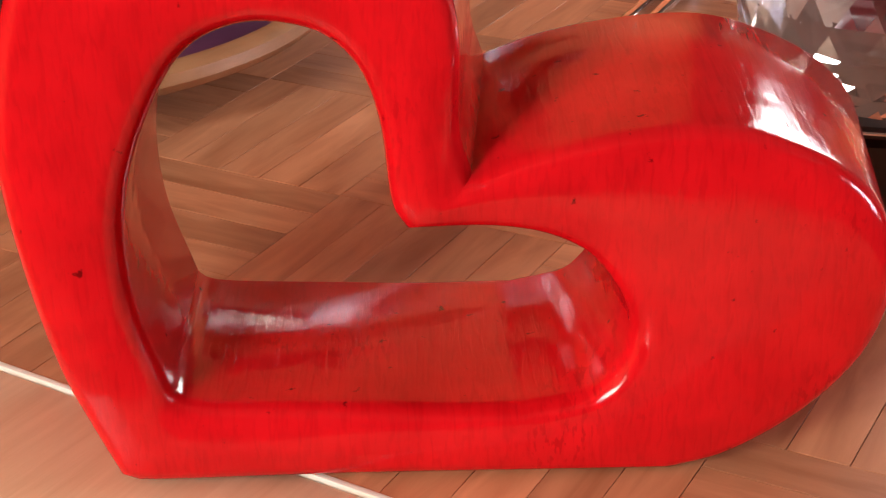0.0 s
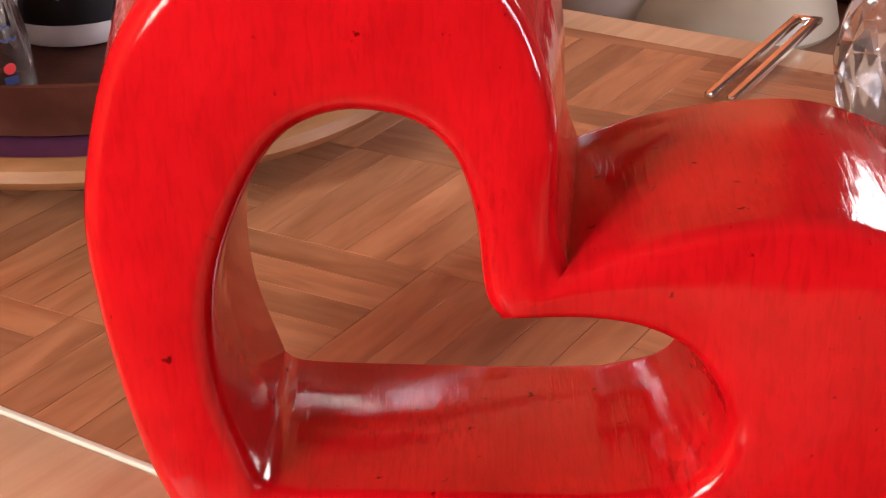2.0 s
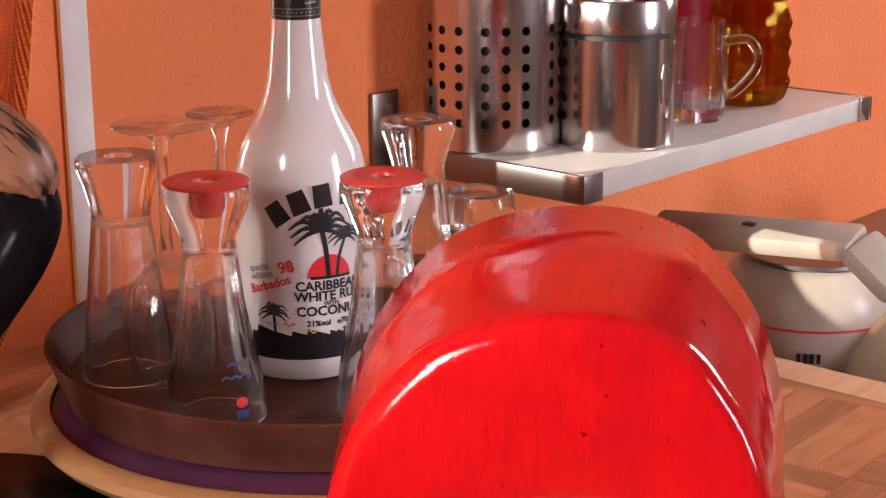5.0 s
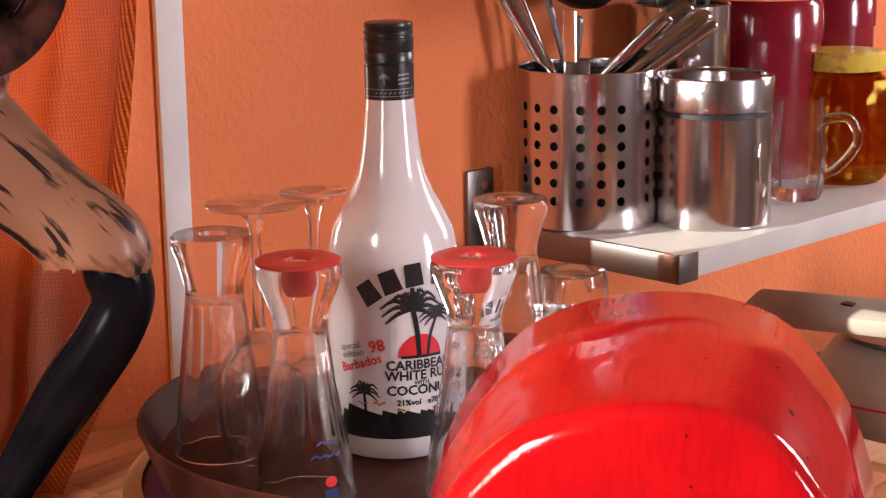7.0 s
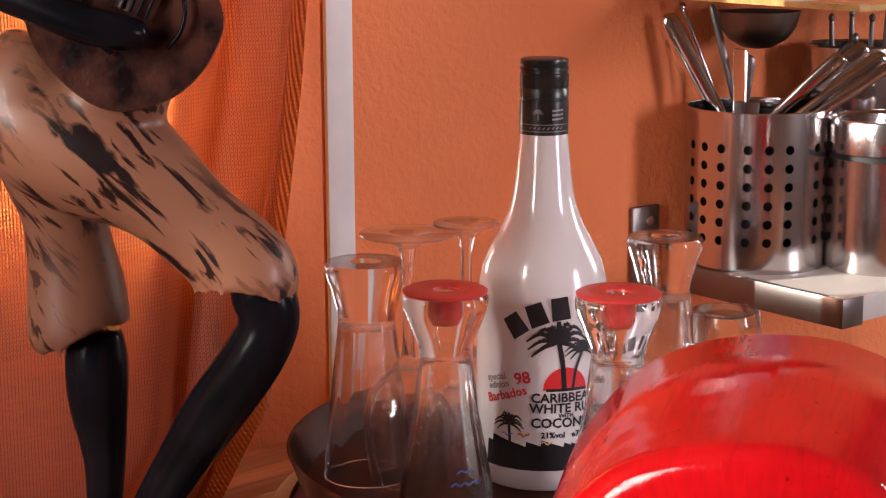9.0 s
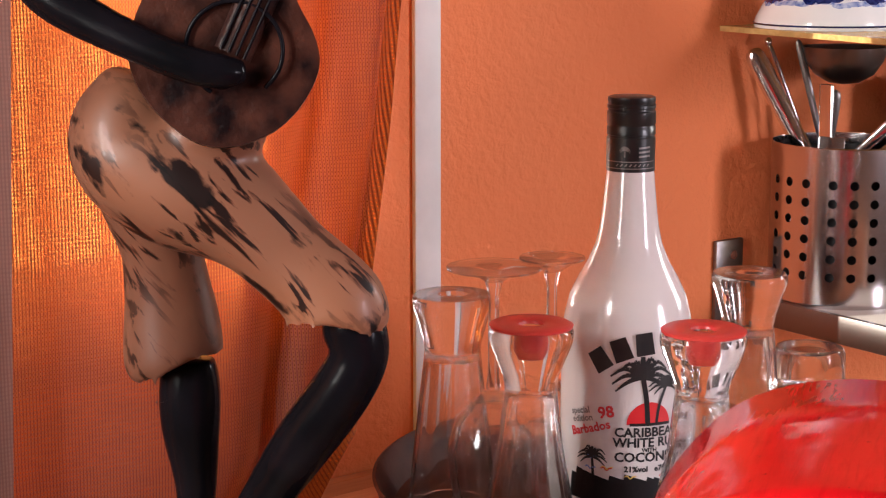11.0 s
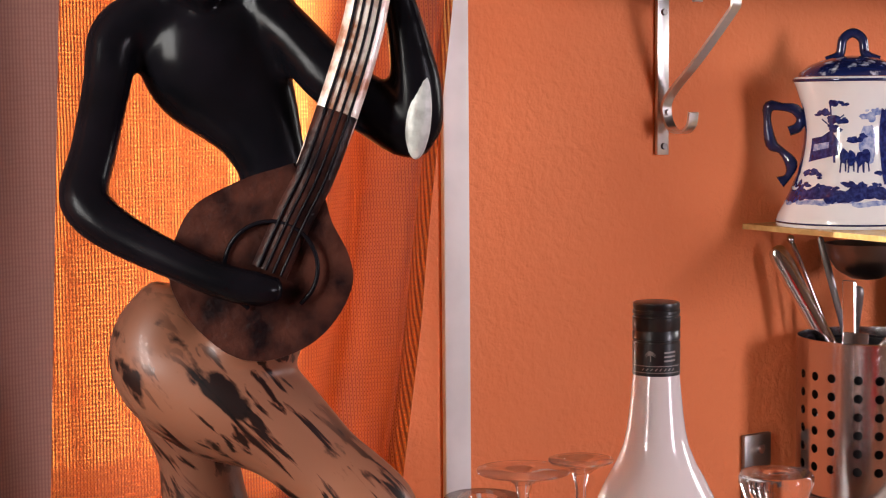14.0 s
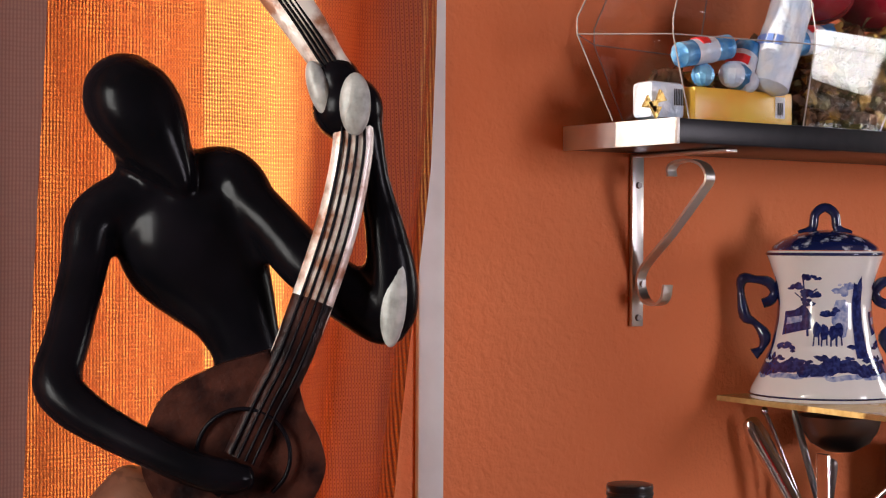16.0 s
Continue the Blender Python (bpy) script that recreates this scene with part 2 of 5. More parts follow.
def cloth(name, colour, thin=0.75, weave=900, clear=0.0, veil=(1.0, 0.34, 0.06), dark=0.5, face=None):
    """Woven curtain cloth that lets light through."""
    m = bpy.data.materials.new(name)
    m.use_nodes = True
    n, l = m.node_tree.nodes, m.node_tree.links
    b = n["Principled BSDF"]
    b.inputs["Roughness"].default_value = 0.95
    co = n.new("ShaderNodeTexCoord")
    sep = n.new("ShaderNodeSeparateXYZ")
    wob = texture_plain(n, l, co, 400, (1, 1, 1))
    l.new(co.outputs["Object"], sep.inputs[0])
    waves = []
    for axis, period in (("X", 0.0023), ("Z", 0.0029)):
        k = n.new("ShaderNodeMath")
        k.operation = "MULTIPLY_ADD"
        k.inputs[1].default_value = 2 * math.pi / period
        l.new(sep.outputs[axis], k.inputs[0])
        jit = n.new("ShaderNodeMath")
        jit.operation = "MULTIPLY"
        jit.inputs[1].default_value = 3.0 if axis == "X" else 7.0
        l.new(wob.outputs["Fac"], jit.inputs[0])
        l.new(jit.outputs[0], k.inputs[2])
        w = n.new("ShaderNodeMath")
        w.operation = "SINE"
        l.new(k.outputs[0], w.inputs[0])
        half = n.new("ShaderNodeMath")
        half.operation = "MULTIPLY_ADD"
        half.inputs[1].default_value = 0.50 if axis == "X" else 0.28
        half.inputs[2].default_value = 0.50 if axis == "X" else 0.72
        l.new(w.outputs[0], half.inputs[0])
        waves.append(half)
    mul = n.new("ShaderNodeMath")
    mul.operation = "MULTIPLY"
    l.new(waves[0].outputs[0], mul.inputs[0])
    l.new(waves[1].outputs[0], mul.inputs[1])
    slub0 = texture_plain(n, l, co, 60, (16, 16, 80))
    slub = n.new("ShaderNodeMath")
    slub.operation = "MULTIPLY_ADD"
    slub.inputs[1].default_value, slub.inputs[2].default_value = 0.45, 0.05
    l.new(slub0.outputs["Fac"], slub.inputs[0])
    add = n.new("ShaderNodeMath")
    add.operation = "ADD"
    l.new(mul.outputs[0], add.inputs[0])
    l.new(slub.outputs[0], add.inputs[1])
    r = n.new("ShaderNodeValToRGB")
    r.color_ramp.elements[0].position, r.color_ramp.elements[1].position = 0.28, 0.95
    r.color_ramp.elements[0].color = (colour[0] * dark, colour[1] * dark * 0.6, colour[2] * dark * 0.6, 1)
    r.color_ramp.elements[1].color = (*colour, 1)
    l.new(add.outputs[0], r.inputs[0])
    tr, x = n.new("ShaderNodeBsdfTranslucent"), n.new("ShaderNodeMixShader")
    l.new(r.outputs[0], tr.inputs["Color"])
    if face:
        r2 = n.new("ShaderNodeValToRGB")
        r2.color_ramp.elements[0].position, r2.color_ramp.elements[1].position = 0.28, 0.95
        r2.color_ramp.elements[0].color = (*[c * 0.7 for c in face], 1)
        r2.color_ramp.elements[1].color = (*face, 1)
        l.new(add.outputs[0], r2.inputs[0])
        l.new(r2.outputs[0], b.inputs["Base Color"])
    else:
        l.new(r.outputs[0], b.inputs["Base Color"])
    x.inputs[0].default_value = thin
    l.new(b.outputs[0], x.inputs[1])
    l.new(tr.outputs[0], x.inputs[2])
    open_, y = n.new("ShaderNodeBsdfTransparent"), n.new("ShaderNodeMixShader")
    open_.inputs["Color"].default_value = (*veil, 1)
    gap = n.new("ShaderNodeMapRange")
    gap.inputs["From Min"].default_value, gap.inputs["From Max"].default_value = 0.4, 1.2
    gap.inputs["To Min"].default_value, gap.inputs["To Max"].default_value = clear * 0.04, clear * 2.9
    l.new(add.outputs[0], gap.inputs["Value"])
    l.new(gap.outputs[0], y.inputs[0])
    l.new(x.outputs[0], y.inputs[1])
    l.new(open_.outputs[0], y.inputs[2])
    l.new(y.outputs[0], n["Material Output"].inputs[0])
    return m


def texture_plain(n, l, co, scale, stretch):
    mp, tx = n.new("ShaderNodeMapping"), n.new("ShaderNodeTexNoise")
    mp.inputs["Scale"].default_value = stretch
    l.new(co.outputs["Object"], mp.inputs["Vector"])
    l.new(mp.outputs[0], tx.inputs["Vector"])
    tx.inputs["Scale"].default_value = scale / 10
    return tx


def brushed(name, colour, rough=0.26, stretch=(90, 90, 1)):
    """Brushed steel, brushed round the body."""
    m = material(name, colour, rough, 1.0)
    n, l, b = nodes(m)
    t = texture(m, scale=8, stretch=(2, 2, 500), detail=3)
    mr = n.new("ShaderNodeMapRange")
    mr.inputs["To Min"].default_value, mr.inputs["To Max"].default_value = rough - 0.02, rough + 0.03
    l.new(t.outputs["Fac"], mr.inputs["Value"])
    l.new(mr.outputs[0], b.inputs["Roughness"])
    b.inputs["Anisotropic"].default_value = 0.5
    return m


ORANGE = plaster_wall("orange_plaster", (0.85, 0.245, 0.088), (0.73, 0.195, 0.066))
# dark tone for unseen surfaces, to cut bounced light and pale reflections
DIM_UNSEEN = plaster_wall("dim_unseen_plaster", (0.19, 0.135, 0.105), (0.16, 0.11, 0.085))
WHITE_PAINT = mottled("white_paint", (0.78, 0.77, 0.75), (0.7, 0.69, 0.67), 25, 0.4, relief=0.0004)
FLOOR = wood("floor_boards", (0.2, 0.11, 0.06), (0.3, 0.17, 0.09))
PARQUET = wood("parquet_wood", (0.36, 0.135, 0.058), (0.55, 0.24, 0.115), (1.6, 9, 9), 8, rough=0.45, random_tone=0.22)
nodes(PARQUET)[2].inputs["Specular IOR Level"].default_value = 0.25
BEECH = wood("light_edge_wood", (0.60, 0.36, 0.21), (0.70, 0.46, 0.28), rough=0.36)
INLAY = mottled("white_inlay", (0.75, 0.7, 0.6), (0.68, 0.62, 0.5), 60, 0.35)
GLUE = material("dark_joint", (0.10, 0.04, 0.022), 0.8)
CLEAR = clear_glass("clear_glass", clear=0.15)
PANE = window_glass("window_pane")

# ---- room ----
WALL_Y = 3.735


def pierced_wall(name, along, at0, at1, span, heights, hole, mat, label):
    """A wall along x or y with one window opening (a0, a1, z0, z1)."""
    bm = None
    a0, a1, z0, z1 = hole
    for s0, s1, h0, h1 in ((span[0], a0, *heights), (a1, span[1], *heights), (a0, a1, heights[0], z0), (a0, a1, z1, heights[1])):
        bm = box(s0, s1, at0, at1, h0, h1, bm=bm) if along == "x" else box(at0, at1, s0, s1, h0, h1, bm=bm)
    return tagged(part(name, bm, mat, smooth=False), label, "wall", kind="structure")


pierced_wall("wall_north", "x", WALL_Y, WALL_Y + 0.7, (-20, 25), (-7.5, 17), (-5.2, 1.1, 1.7, 11), ORANGE, "orange painted rough plaster wall with a window")
# walls and ceiling out of view, added dark to hold the room's light down
pierced_wall("wall_south", "x", -28, -26.5, (-20, 25), (-7.5, 17), (10.4, 16.6, 1.2, 12.8), DIM_UNSEEN, "unseen wall with a narrow window, toned dark to bounce little light")
pierced_wall("wall_east", "y", 24, 25.2, (-26.5, WALL_Y), (-7.5, 17), (-8.0, -3.0, 3.5, 12.5), DIM_UNSEEN, "unseen wall with a small side window, toned dark to bounce little light")
pierced_wall("wall_west", "y", -21, -20, (-26.5, WALL_Y), (-7.5, 17), (-5.0, -0.2, 2.5, 14), DIM_UNSEEN, "unseen wall with a tall window, toned dark to bounce little light")
tagged(part("floor", box(-20, 24, -26.5, WALL_Y, -8, -7.5), FLOOR, smooth=False), "brown wooden floor below the table", "floor", kind="structure")
tagged(part("ceiling", box(-20, 24, -26.5, WALL_Y, 17, 17.6), DIM_UNSEEN, smooth=False), "unseen ceiling toned dark to bounce little light", "ceiling", kind="structure")


def window(name, along, at, a0, a1, z0, z1, label, mullions):
    w = thing(name, label=label, category="window", kind="structure")
    wdt = 0.28

    def bar(nm, p0, p1, h0, h1, d=0.3):
        b = box(p0, p1, at - d / 2, at + d / 2, h0, h1, 0.04) if along == "x" else box(at - d / 2, at + d / 2, p0, p1, h0, h1, 0.04)
        part(nm, b, WHITE_PAINT, w)
    bar("window_frame", a0, a0 + wdt, z0, z1)
    bar("window_frame", a1 - wdt, a1, z0, z1)
    bar("window_frame", a0 + wdt, a1 - wdt, z0, z0 + wdt)
    bar("window_frame", a0 + wdt, a1 - wdt, z1 - wdt, z1)
    for f in mullions:
        c = a0 + (a1 - a0) * f
        bar("mullion", c - wdt / 2, c + wdt / 2, z0 + wdt, z1 - wdt)
    p = box(a0 + wdt, a1 - wdt, at - 0.02, at + 0.02, z0 + wdt, z1 - wdt) if along == "x" else box(at - 0.02, at + 0.02, a0 + wdt, a1 - wdt, z0 + wdt, z1 - wdt)
    pane = part("pane", p, PANE, w)
    pane.visible_shadow = False
    return w


window("window_1", "x", WALL_Y + 0.5, -5.2, 1.1, 1.7, 11, "white framed window behind the orange curtain", [])
window("window_2", "x", -26.6, 10.4, 16.6, 1.2, 12.8, "narrow white framed window with a middle bar", [0.5])
window("window_4", "y", -20.05, -5.0, -0.2, 2.5, 14, "white framed window with a middle bar", [0.5])
window("window_3", "y", 24.1, -8.0, -3.0, 3.5, 12.5, "white framed side window with a middle bar", [0.5])
tagged(part("trim", box(1.815, 2.085, WALL_Y - 0.06, WALL_Y - 0.002, 0.02, 12, 0.02), WHITE_PAINT), "narrow white painted upright trim on the wall", "trim", kind="structure")

# ---- curtain ----
CURTAIN = cloth("orange_curtain_cloth", (0.90, 0.33, 0.085), 0.6, clear=0.24, veil=(1.0, 0.56, 0.16), dark=0.25, face=(0.34, 0.13, 0.085))
SHEER = cloth("pale_sheer_cloth", (0.6, 0.30, 0.2), 0.6, clear=0.3, veil=(1.0, 0.55, 0.42), dark=0.8)
EDGE_Z = [0.02, 0.1, 0.72, 1.15, 2.05, 3.1, 4.3, 5.58, 6.67, 10.5]
EDGE_X = [0.05, 0.12, 0.58, 0.62, 0.77, 0.97, 1.12, 1.28, 1.34, 1.42]


def curtain(name, left, edge, z0, z1, y, nx, nz, fold, mat, label):
    bm = bmesh.new()
    grid = []
    for j in range(nz + 1):
        z = z0 + (z1 - z0) * j / nz
        right = edge(z)
        row = []
        for i in range(nx + 1):
            s = i / nx
            x = left + (right - left) * s
            row.append(bm.verts.new((x, y + fold(x, z, right), z)))
        grid.append(row)
    for j in range(nz):
        for i in range(nx):
            bm.faces.new((grid[j][i], grid[j][i + 1], grid[j + 1][i + 1], grid[j + 1][i]))
    return tagged(part(name, bm, mat), label, "curtain")


def fold_main(x, z, right):
    d = right - x
    near = math.exp(-(d / 0.8) ** 2)
    return 0.05 * math.sin(2.1 * x + 0.3) + near * (0.16 * math.sin(9 * d + 0.25 * z) + 0.05 * math.sin(17 * d)) + 0.02 * math.sin(1.3 * z + 3 * x)


curtain("curtain", -5.5, lambda z: float(np.interp(z, EDGE_Z, EDGE_X)), 0.02, 10.5, 2.6, 150, 60, fold_main, CURTAIN, "thin orange woven curtain glowing with daylight")
# folds of the added layer that dims the curtain's right part
def hem(x, z, right):
    return fold_main(x, z, right) + 0.14 + 0.05 * math.sin(6 * x + 0.2 * z)


def edge_at(z):
    return float(np.interp(z, EDGE_Z, EDGE_X))


# dense layer added behind the right edge, to shade it where daylight is missing
bm = bmesh.new()
grid = [[bm.verts.new((edge_at(z) - 0.02 - 1.15 * (1 - i / 40), 2.6 + hem(edge_at(z) - 0.02 - 1.15 * (1 - i / 40), z, edge_at(z)), z)) for i in range(41)] for z in np.linspace(0.03, 10.4, 50)]
for low, high in zip(grid, grid[1:]):
    for i in range(40):
        bm.faces.new((low[i], low[i + 1], high[i + 1], high[i]))
DIM_BACKING = cloth("dim_backing_cloth", (0.62, 0.20, 0.06), 0.35, clear=0.07, veil=(1.0, 0.4, 0.1), dark=0.4, face=(0.34, 0.13, 0.085))
part("dim_backing", bm, DIM_BACKING, bpy.data.objects["curtain"], "added dense backing that dims the curtain's right part")
curtain("net_curtain", -2.0, lambda z: -0.33, 1.2, 10.5, 3.45, 40, 12, lambda x, z, r: 0.04 * math.sin(7 * x), SHEER, "pale sheer net curtain close to the glass")

# panel added at the left; its brown holds the shade of the unlit curtain
curtain("unlit_curtain_panel", -5.5, lambda z: -2.25 + 0.04 * z, 0.02, 10.5, 2.42, 80, 10, lambda x, z, r: 0.06 * math.sin(5 * x + 0.1 * z), cloth("shade_toned_curtain_cloth", (0.26, 0.11, 0.082), 0.1, dark=0.95, face=(0.25, 0.115, 0.09)), "added woven curtain panel, its dusky brown standing for lack of daylight")
GLOW = bpy.data.materials.new("bright_outdoors")
GLOW.use_nodes = True
gn = GLOW.node_tree.nodes
gn.remove(gn["Principled BSDF"])
ge = gn.new("ShaderNodeEmission")
ge.inputs["Color"].default_value, ge.inputs["Strength"].default_value = (1.0, 0.90, 0.74, 1), 3.0
GLOW.node_tree.links.new(ge.outputs[0], gn["Material Output"].inputs[0])
tagged(part("backdrop", box(-3, 7, 9.0, 9.1, -3, 16), GLOW, smooth=False), "bright hazy daylight outside the window", "backdrop", kind="structure")

# ---- table ----
table = thing("table", 0, 0, 0, label="table with a herringbone parquet top and light wooden edges", category="table")
TX0, TX1, TY0, TY1 = -1.62, 4.62, -8.2, 3.7
part("tabletop", box(TX0, TX1, TY0, TY1, -0.4, -0.02), GLUE, table, "dark core under the parquet", smooth=False)
part("edge_board", box(TX1, 5.04, TY0, TY1, -0.45, 0.002, 0.03), BEECH, table, "light wooden edge board")
part("edge_board", box(-2.75, TX0 - 0.035, TY0, TY1, -0.45, -0.006, 0.03), BEECH, table, "light wooden edge board")
part("inlay_strip", box(TX0 - 0.032, TX0 - 0.002, TY0, TY1, -0.3, 0.004, 0.004), INLAY, table, "thin white inlaid strip")
for lx in (-2.4, 4.6):
    for ly in (-7.8, 3.3):
        part("leg", box(lx - 0.3, lx + 0.3, ly - 0.3, ly + 0.3, -7.5, -0.46, 0.05), BEECH, table)

# ---- red heart ----
RED = material("red_glaze", (0.62, 0.008, 0.012), 0.1, Specular_IOR_Level=0.34)
n_, l_, b_ = nodes(RED)
t1 = texture(RED, scale=30, detail=6)
t2 = texture(RED, scale=150, detail=7)
cr = ramp(RED, t1, [(0.3, (0.50, 0.004, 0.007)), (0.7, (0.64, 0.006, 0.010))])
fl = ramp(RED, t2, [(0.27, (0.10, 0.01, 0.008)), (0.315, (1, 1, 1))])
brush = texture(RED, scale=42, stretch=(9, 1, 1.6), detail=6)
brush.inputs["Distortion"].default_value = 0.7
br_ = ramp(RED, brush, [(0.34, (0.62, 0.45, 0.45)), (0.52, (1, 1, 1)), (0.72, (1.0, 1.0, 1.0))])
grime = texture(RED, scale=16, detail=5)
gm = ramp(RED, grime, [(0.57, (0, 0, 0)), (0.70, (1, 1, 1))])
streaks = ramp(RED, texture(RED, scale=120, stretch=(4, 1, 1.3), detail=6), [(0.40, (0.16, 0.02, 0.02)), (0.47, (1, 1, 1))])
col_ = blend(RED, 0.8, cr.outputs[0], fl.outputs[0], "MULTIPLY")
col_ = blend(RED, 0.32, col_, br_.outputs[0], "MULTIPLY")
col_ = blend(RED, gm.outputs[0], col_, blend(RED, 0.3, col_, streaks.outputs[0], "MULTIPLY"))
l_.new(col_, b_.inputs["Base Color"])
mrr = n_.new("ShaderNodeMapRange")
mrr.inputs["To Min"].default_value, mrr.inputs["To Max"].default_value = 0.05, 0.13
l_.new(t2.outputs["Fac"], mrr.inputs["Value"])
l_.new(mrr.outputs[0], b_.inputs["Roughness"])
# brush marks under the glaze, over a slow hand-modelled wave
wave = bump(RED, texture(RED, scale=22, detail=2).outputs["Fac"], 0.36, 0.003)
fine = bump(RED, brush.outputs["Fac"], 0.35, 0.0005)
l_.new(wave.outputs[0], fine.inputs["Normal"])

OUTER = [[(-0.70, 0.03), (-0.58, 0.0), (0.2, 0.0), (0.95, 0.0), (1.45, 0.0)],
         [(1.45, 0.0), (1.67, 0.07), (1.945, 0.26), (2.15, 0.52), (2.22, 0.82), (2.16, 1.07), (2.02, 1.24), (1.8, 1.37), (1.53, 1.45), (1.23, 1.44), (0.93, 1.38), (0.66, 1.28)],
         [(0.66, 1.28), (0.62, 1.45), (0.62, 1.82), (0.55, 2.12), (0.43, 2.34), (0.30, 2.49), (0.11, 2.57), (-0.07, 2.59), (-0.26, 2.575), (-0.47, 2.515), (-0.665, 2.385),
          (-0.855, 2.12), (-0.96, 1.8), (-1.012, 1.48), (-1.0, 1.18), (-0.95, 0.82), (-0.88, 0.5), (-0.785, 0.24), (-0.70, 0.03)]]
INNER = [[(-0.47, 0.40), (-0.36, 0.35), (0.2, 0.32), (0.5, 0.30), (0.82, 0.29)],
         [(0.82, 0.29), (1.06, 0.34), (1.2, 0.48), (1.24, 0.67), (1.12, 0.90), (0.95, 1.02), (0.72, 1.07), (0.42, 1.07)],
         [(0.42, 1.07), (0.37, 1.17), (0.345, 1.43), (0.31, 1.6), (0.25, 1.73), (0.13, 1.835), (-0.06, 1.875), (-0.22, 1.84), (-0.34, 1.75), (-0.45, 1.57),
          (-0.55, 1.31), (-0.59, 1.05), (-0.57, 0.75), (-0.47, 0.40)]]


def even(points, n):
    """n points at even steps along a smooth curve through the given ones, without the last."""
    c = np.array(spline(points, 12))
    s = np.r_[0, np.cumsum(np.hypot(*np.diff(c, axis=0).T))]
    at = np.linspace(0, s[-1], n + 1)[:-1]
    return np.c_[np.interp(at, s, c[:, 0]), np.interp(at, s, c[:, 1])]


def heart_ornament():
    counts = (30, 50, 76)
    o = np.concatenate([even(p, k) for p, k in zip(OUTER, counts)])
    i = np.concatenate([even(p, k) for p, k in zip(INNER, counts)])
    depth, r = 1.17, 0.11
    o[:, 0] *= 1.025
    i[:, 0] *= 1.025
    gap = i - o
    wide = np.linalg.norm(gap, axis=1, keepdims=True)
    unit = gap / wide
    swell = unit * 0.13
    rows = [(o - swell, -depth + r * 0.7), (o - swell * 0.55, -depth * 0.55)]
    for k in range(7):
        a = math.pi / 2 * k / 6
        rows.append((o + unit * r * (1 - math.cos(a)), -r + r * math.sin(a)))
    for f in (0.3, 0.5, 0.7):
        rows.append((o + unit * (r + (wide - 2 * r) * f), 0.012 * math.sin(math.pi * f)))
    for k in range(6, -1, -1):
        a = math.pi / 2 * k / 6
        rows.append((i - unit * r * (1 - math.cos(a)), -r + r * math.sin(a)))
    rows.append((i, -depth + r * 0.7))
    rows.append((i - unit * r * 0.5, -depth))
    rows.append((o - swell + unit * r * 0.5, -depth))
    bm = bmesh.new()
    rings = [[bm.verts.new((p[0], -w, p[1] + 0.0)) for p in pts] for pts, w in rows]
    n = len(o)
    for a in range(len(rings)):
        b = (a + 1) % len(rings)
        for k in range(n):
            j = (k + 1) % n
            bm.faces.new((rings[a][k], rings[a][j], rings[b][j], rings[b][k]))
    for v in bm.verts:
        v.co.z = max(v.co.z, 0.0)
    ob = part("heart_ornament", bm, RED, angle=60)
    ob.matrix_basis = pose(-0.1725, -0.4174, 0.0, 0, 0, -56.5)
    return tagged(ob, "glossy red ceramic open heart ornament standing on the table", "ornament")


heart_ornament()

# ---- turntable, tray and bottle ----
TURN_WOOD = wood("turntable_rim_wood", (0.27, 0.12, 0.048), (0.36, 0.175, 0.075), stretch=(3, 3, 12), rough=0.4)
PURPLE = mottled("purple_paint", (0.085, 0.02, 0.055), (0.12, 0.03, 0.075), 30, 0.45, relief=0.0004)
TRAY_BROWN = mottled("dark_brown_tray", (0.055, 0.016, 0.010), (0.09, 0.028, 0.018), 35, 0.40, relief=0.0005, rough_hi=0.55, Specular_IOR_Level=0.12)
FOOT_BLACK = mottled("black_foot", (0.012, 0.011, 0.011), (0.03, 0.026, 0.024), 40, 0.4)
turntable = thing("turntable", 1.34, 0.2, 0, label="round wooden turntable with a purple top on a low foot", category="turntable")
part("foot", lathe([(0, 0), (1.1, 0), (1.12, 0.05), (1.05, 0.328), (0, 0.328)], 64), FOOT_BLACK, turntable)
part("rim", lathe([(0, 0.33), (1.85, 0.33), (1.95, 0.36), (2.0, 0.42), (1.99, 0.485), (1.93, 0.525), (1.87, 0.52), (1.86, 0.46), (0, 0.46)], 96), TURN_WOOD, turntable, "light wooden rim")
part("top", lathe([(0, 0.462), (1.855, 0.462), (1.855, 0.49), (0, 0.49)], 96), PURPLE, turntable, "purple painted top")
TRAY = (1.5, 0.40)
tagged(part("serving_tray", lathe([(0, 0.492), (1.72, 0.492), (1.78, 0.515), (1.885, 0.81), (1.90, 0.84), (1.88, 0.85), (1.86, 0.83), (1.76, 0.60), (1.70, 0.575), (0, 0.575)], 96, TRAY), TRAY_BROWN),
       "round dark brown serving tray lying on the turntable", "tray")
TZ = 0.577
BOTTLE_WHITE = material("white_bottle_lacquer", (0.70, 0.625, 0.605), 0.14, Coat_Weight=0.3, Coat_Roughness=0.05)
CAP_BLACK = mottled("black_cap", (0.006, 0.006, 0.007), (0.016, 0.015, 0.015), 60, 0.3, relief=0.0002)
PRINT_BLACK = material("black_print", (0.012, 0.011, 0.012), 0.35)
PRINT_RED = material("red_print", (0.65, 0.02, 0.025), 0.4)
PRINT_GREY = material("grey_print", (0.22, 0.19, 0.18), 0.45)
PRINT_BLUE = material("blue_print", (0.15, 0.25, 0.6), 0.45)
PRINT_NAVY = material("navy_print", (0.02, 0.035, 0.14), 0.4)
PRINT_YELLOW = material("yellow_print", (0.75, 0.5, 0.12), 0.45)
BOTTLE = (1.384, 0.538)
FACE = math.degrees(math.atan2(-8.0, -7.4)) + 2  # the way in which the label looks
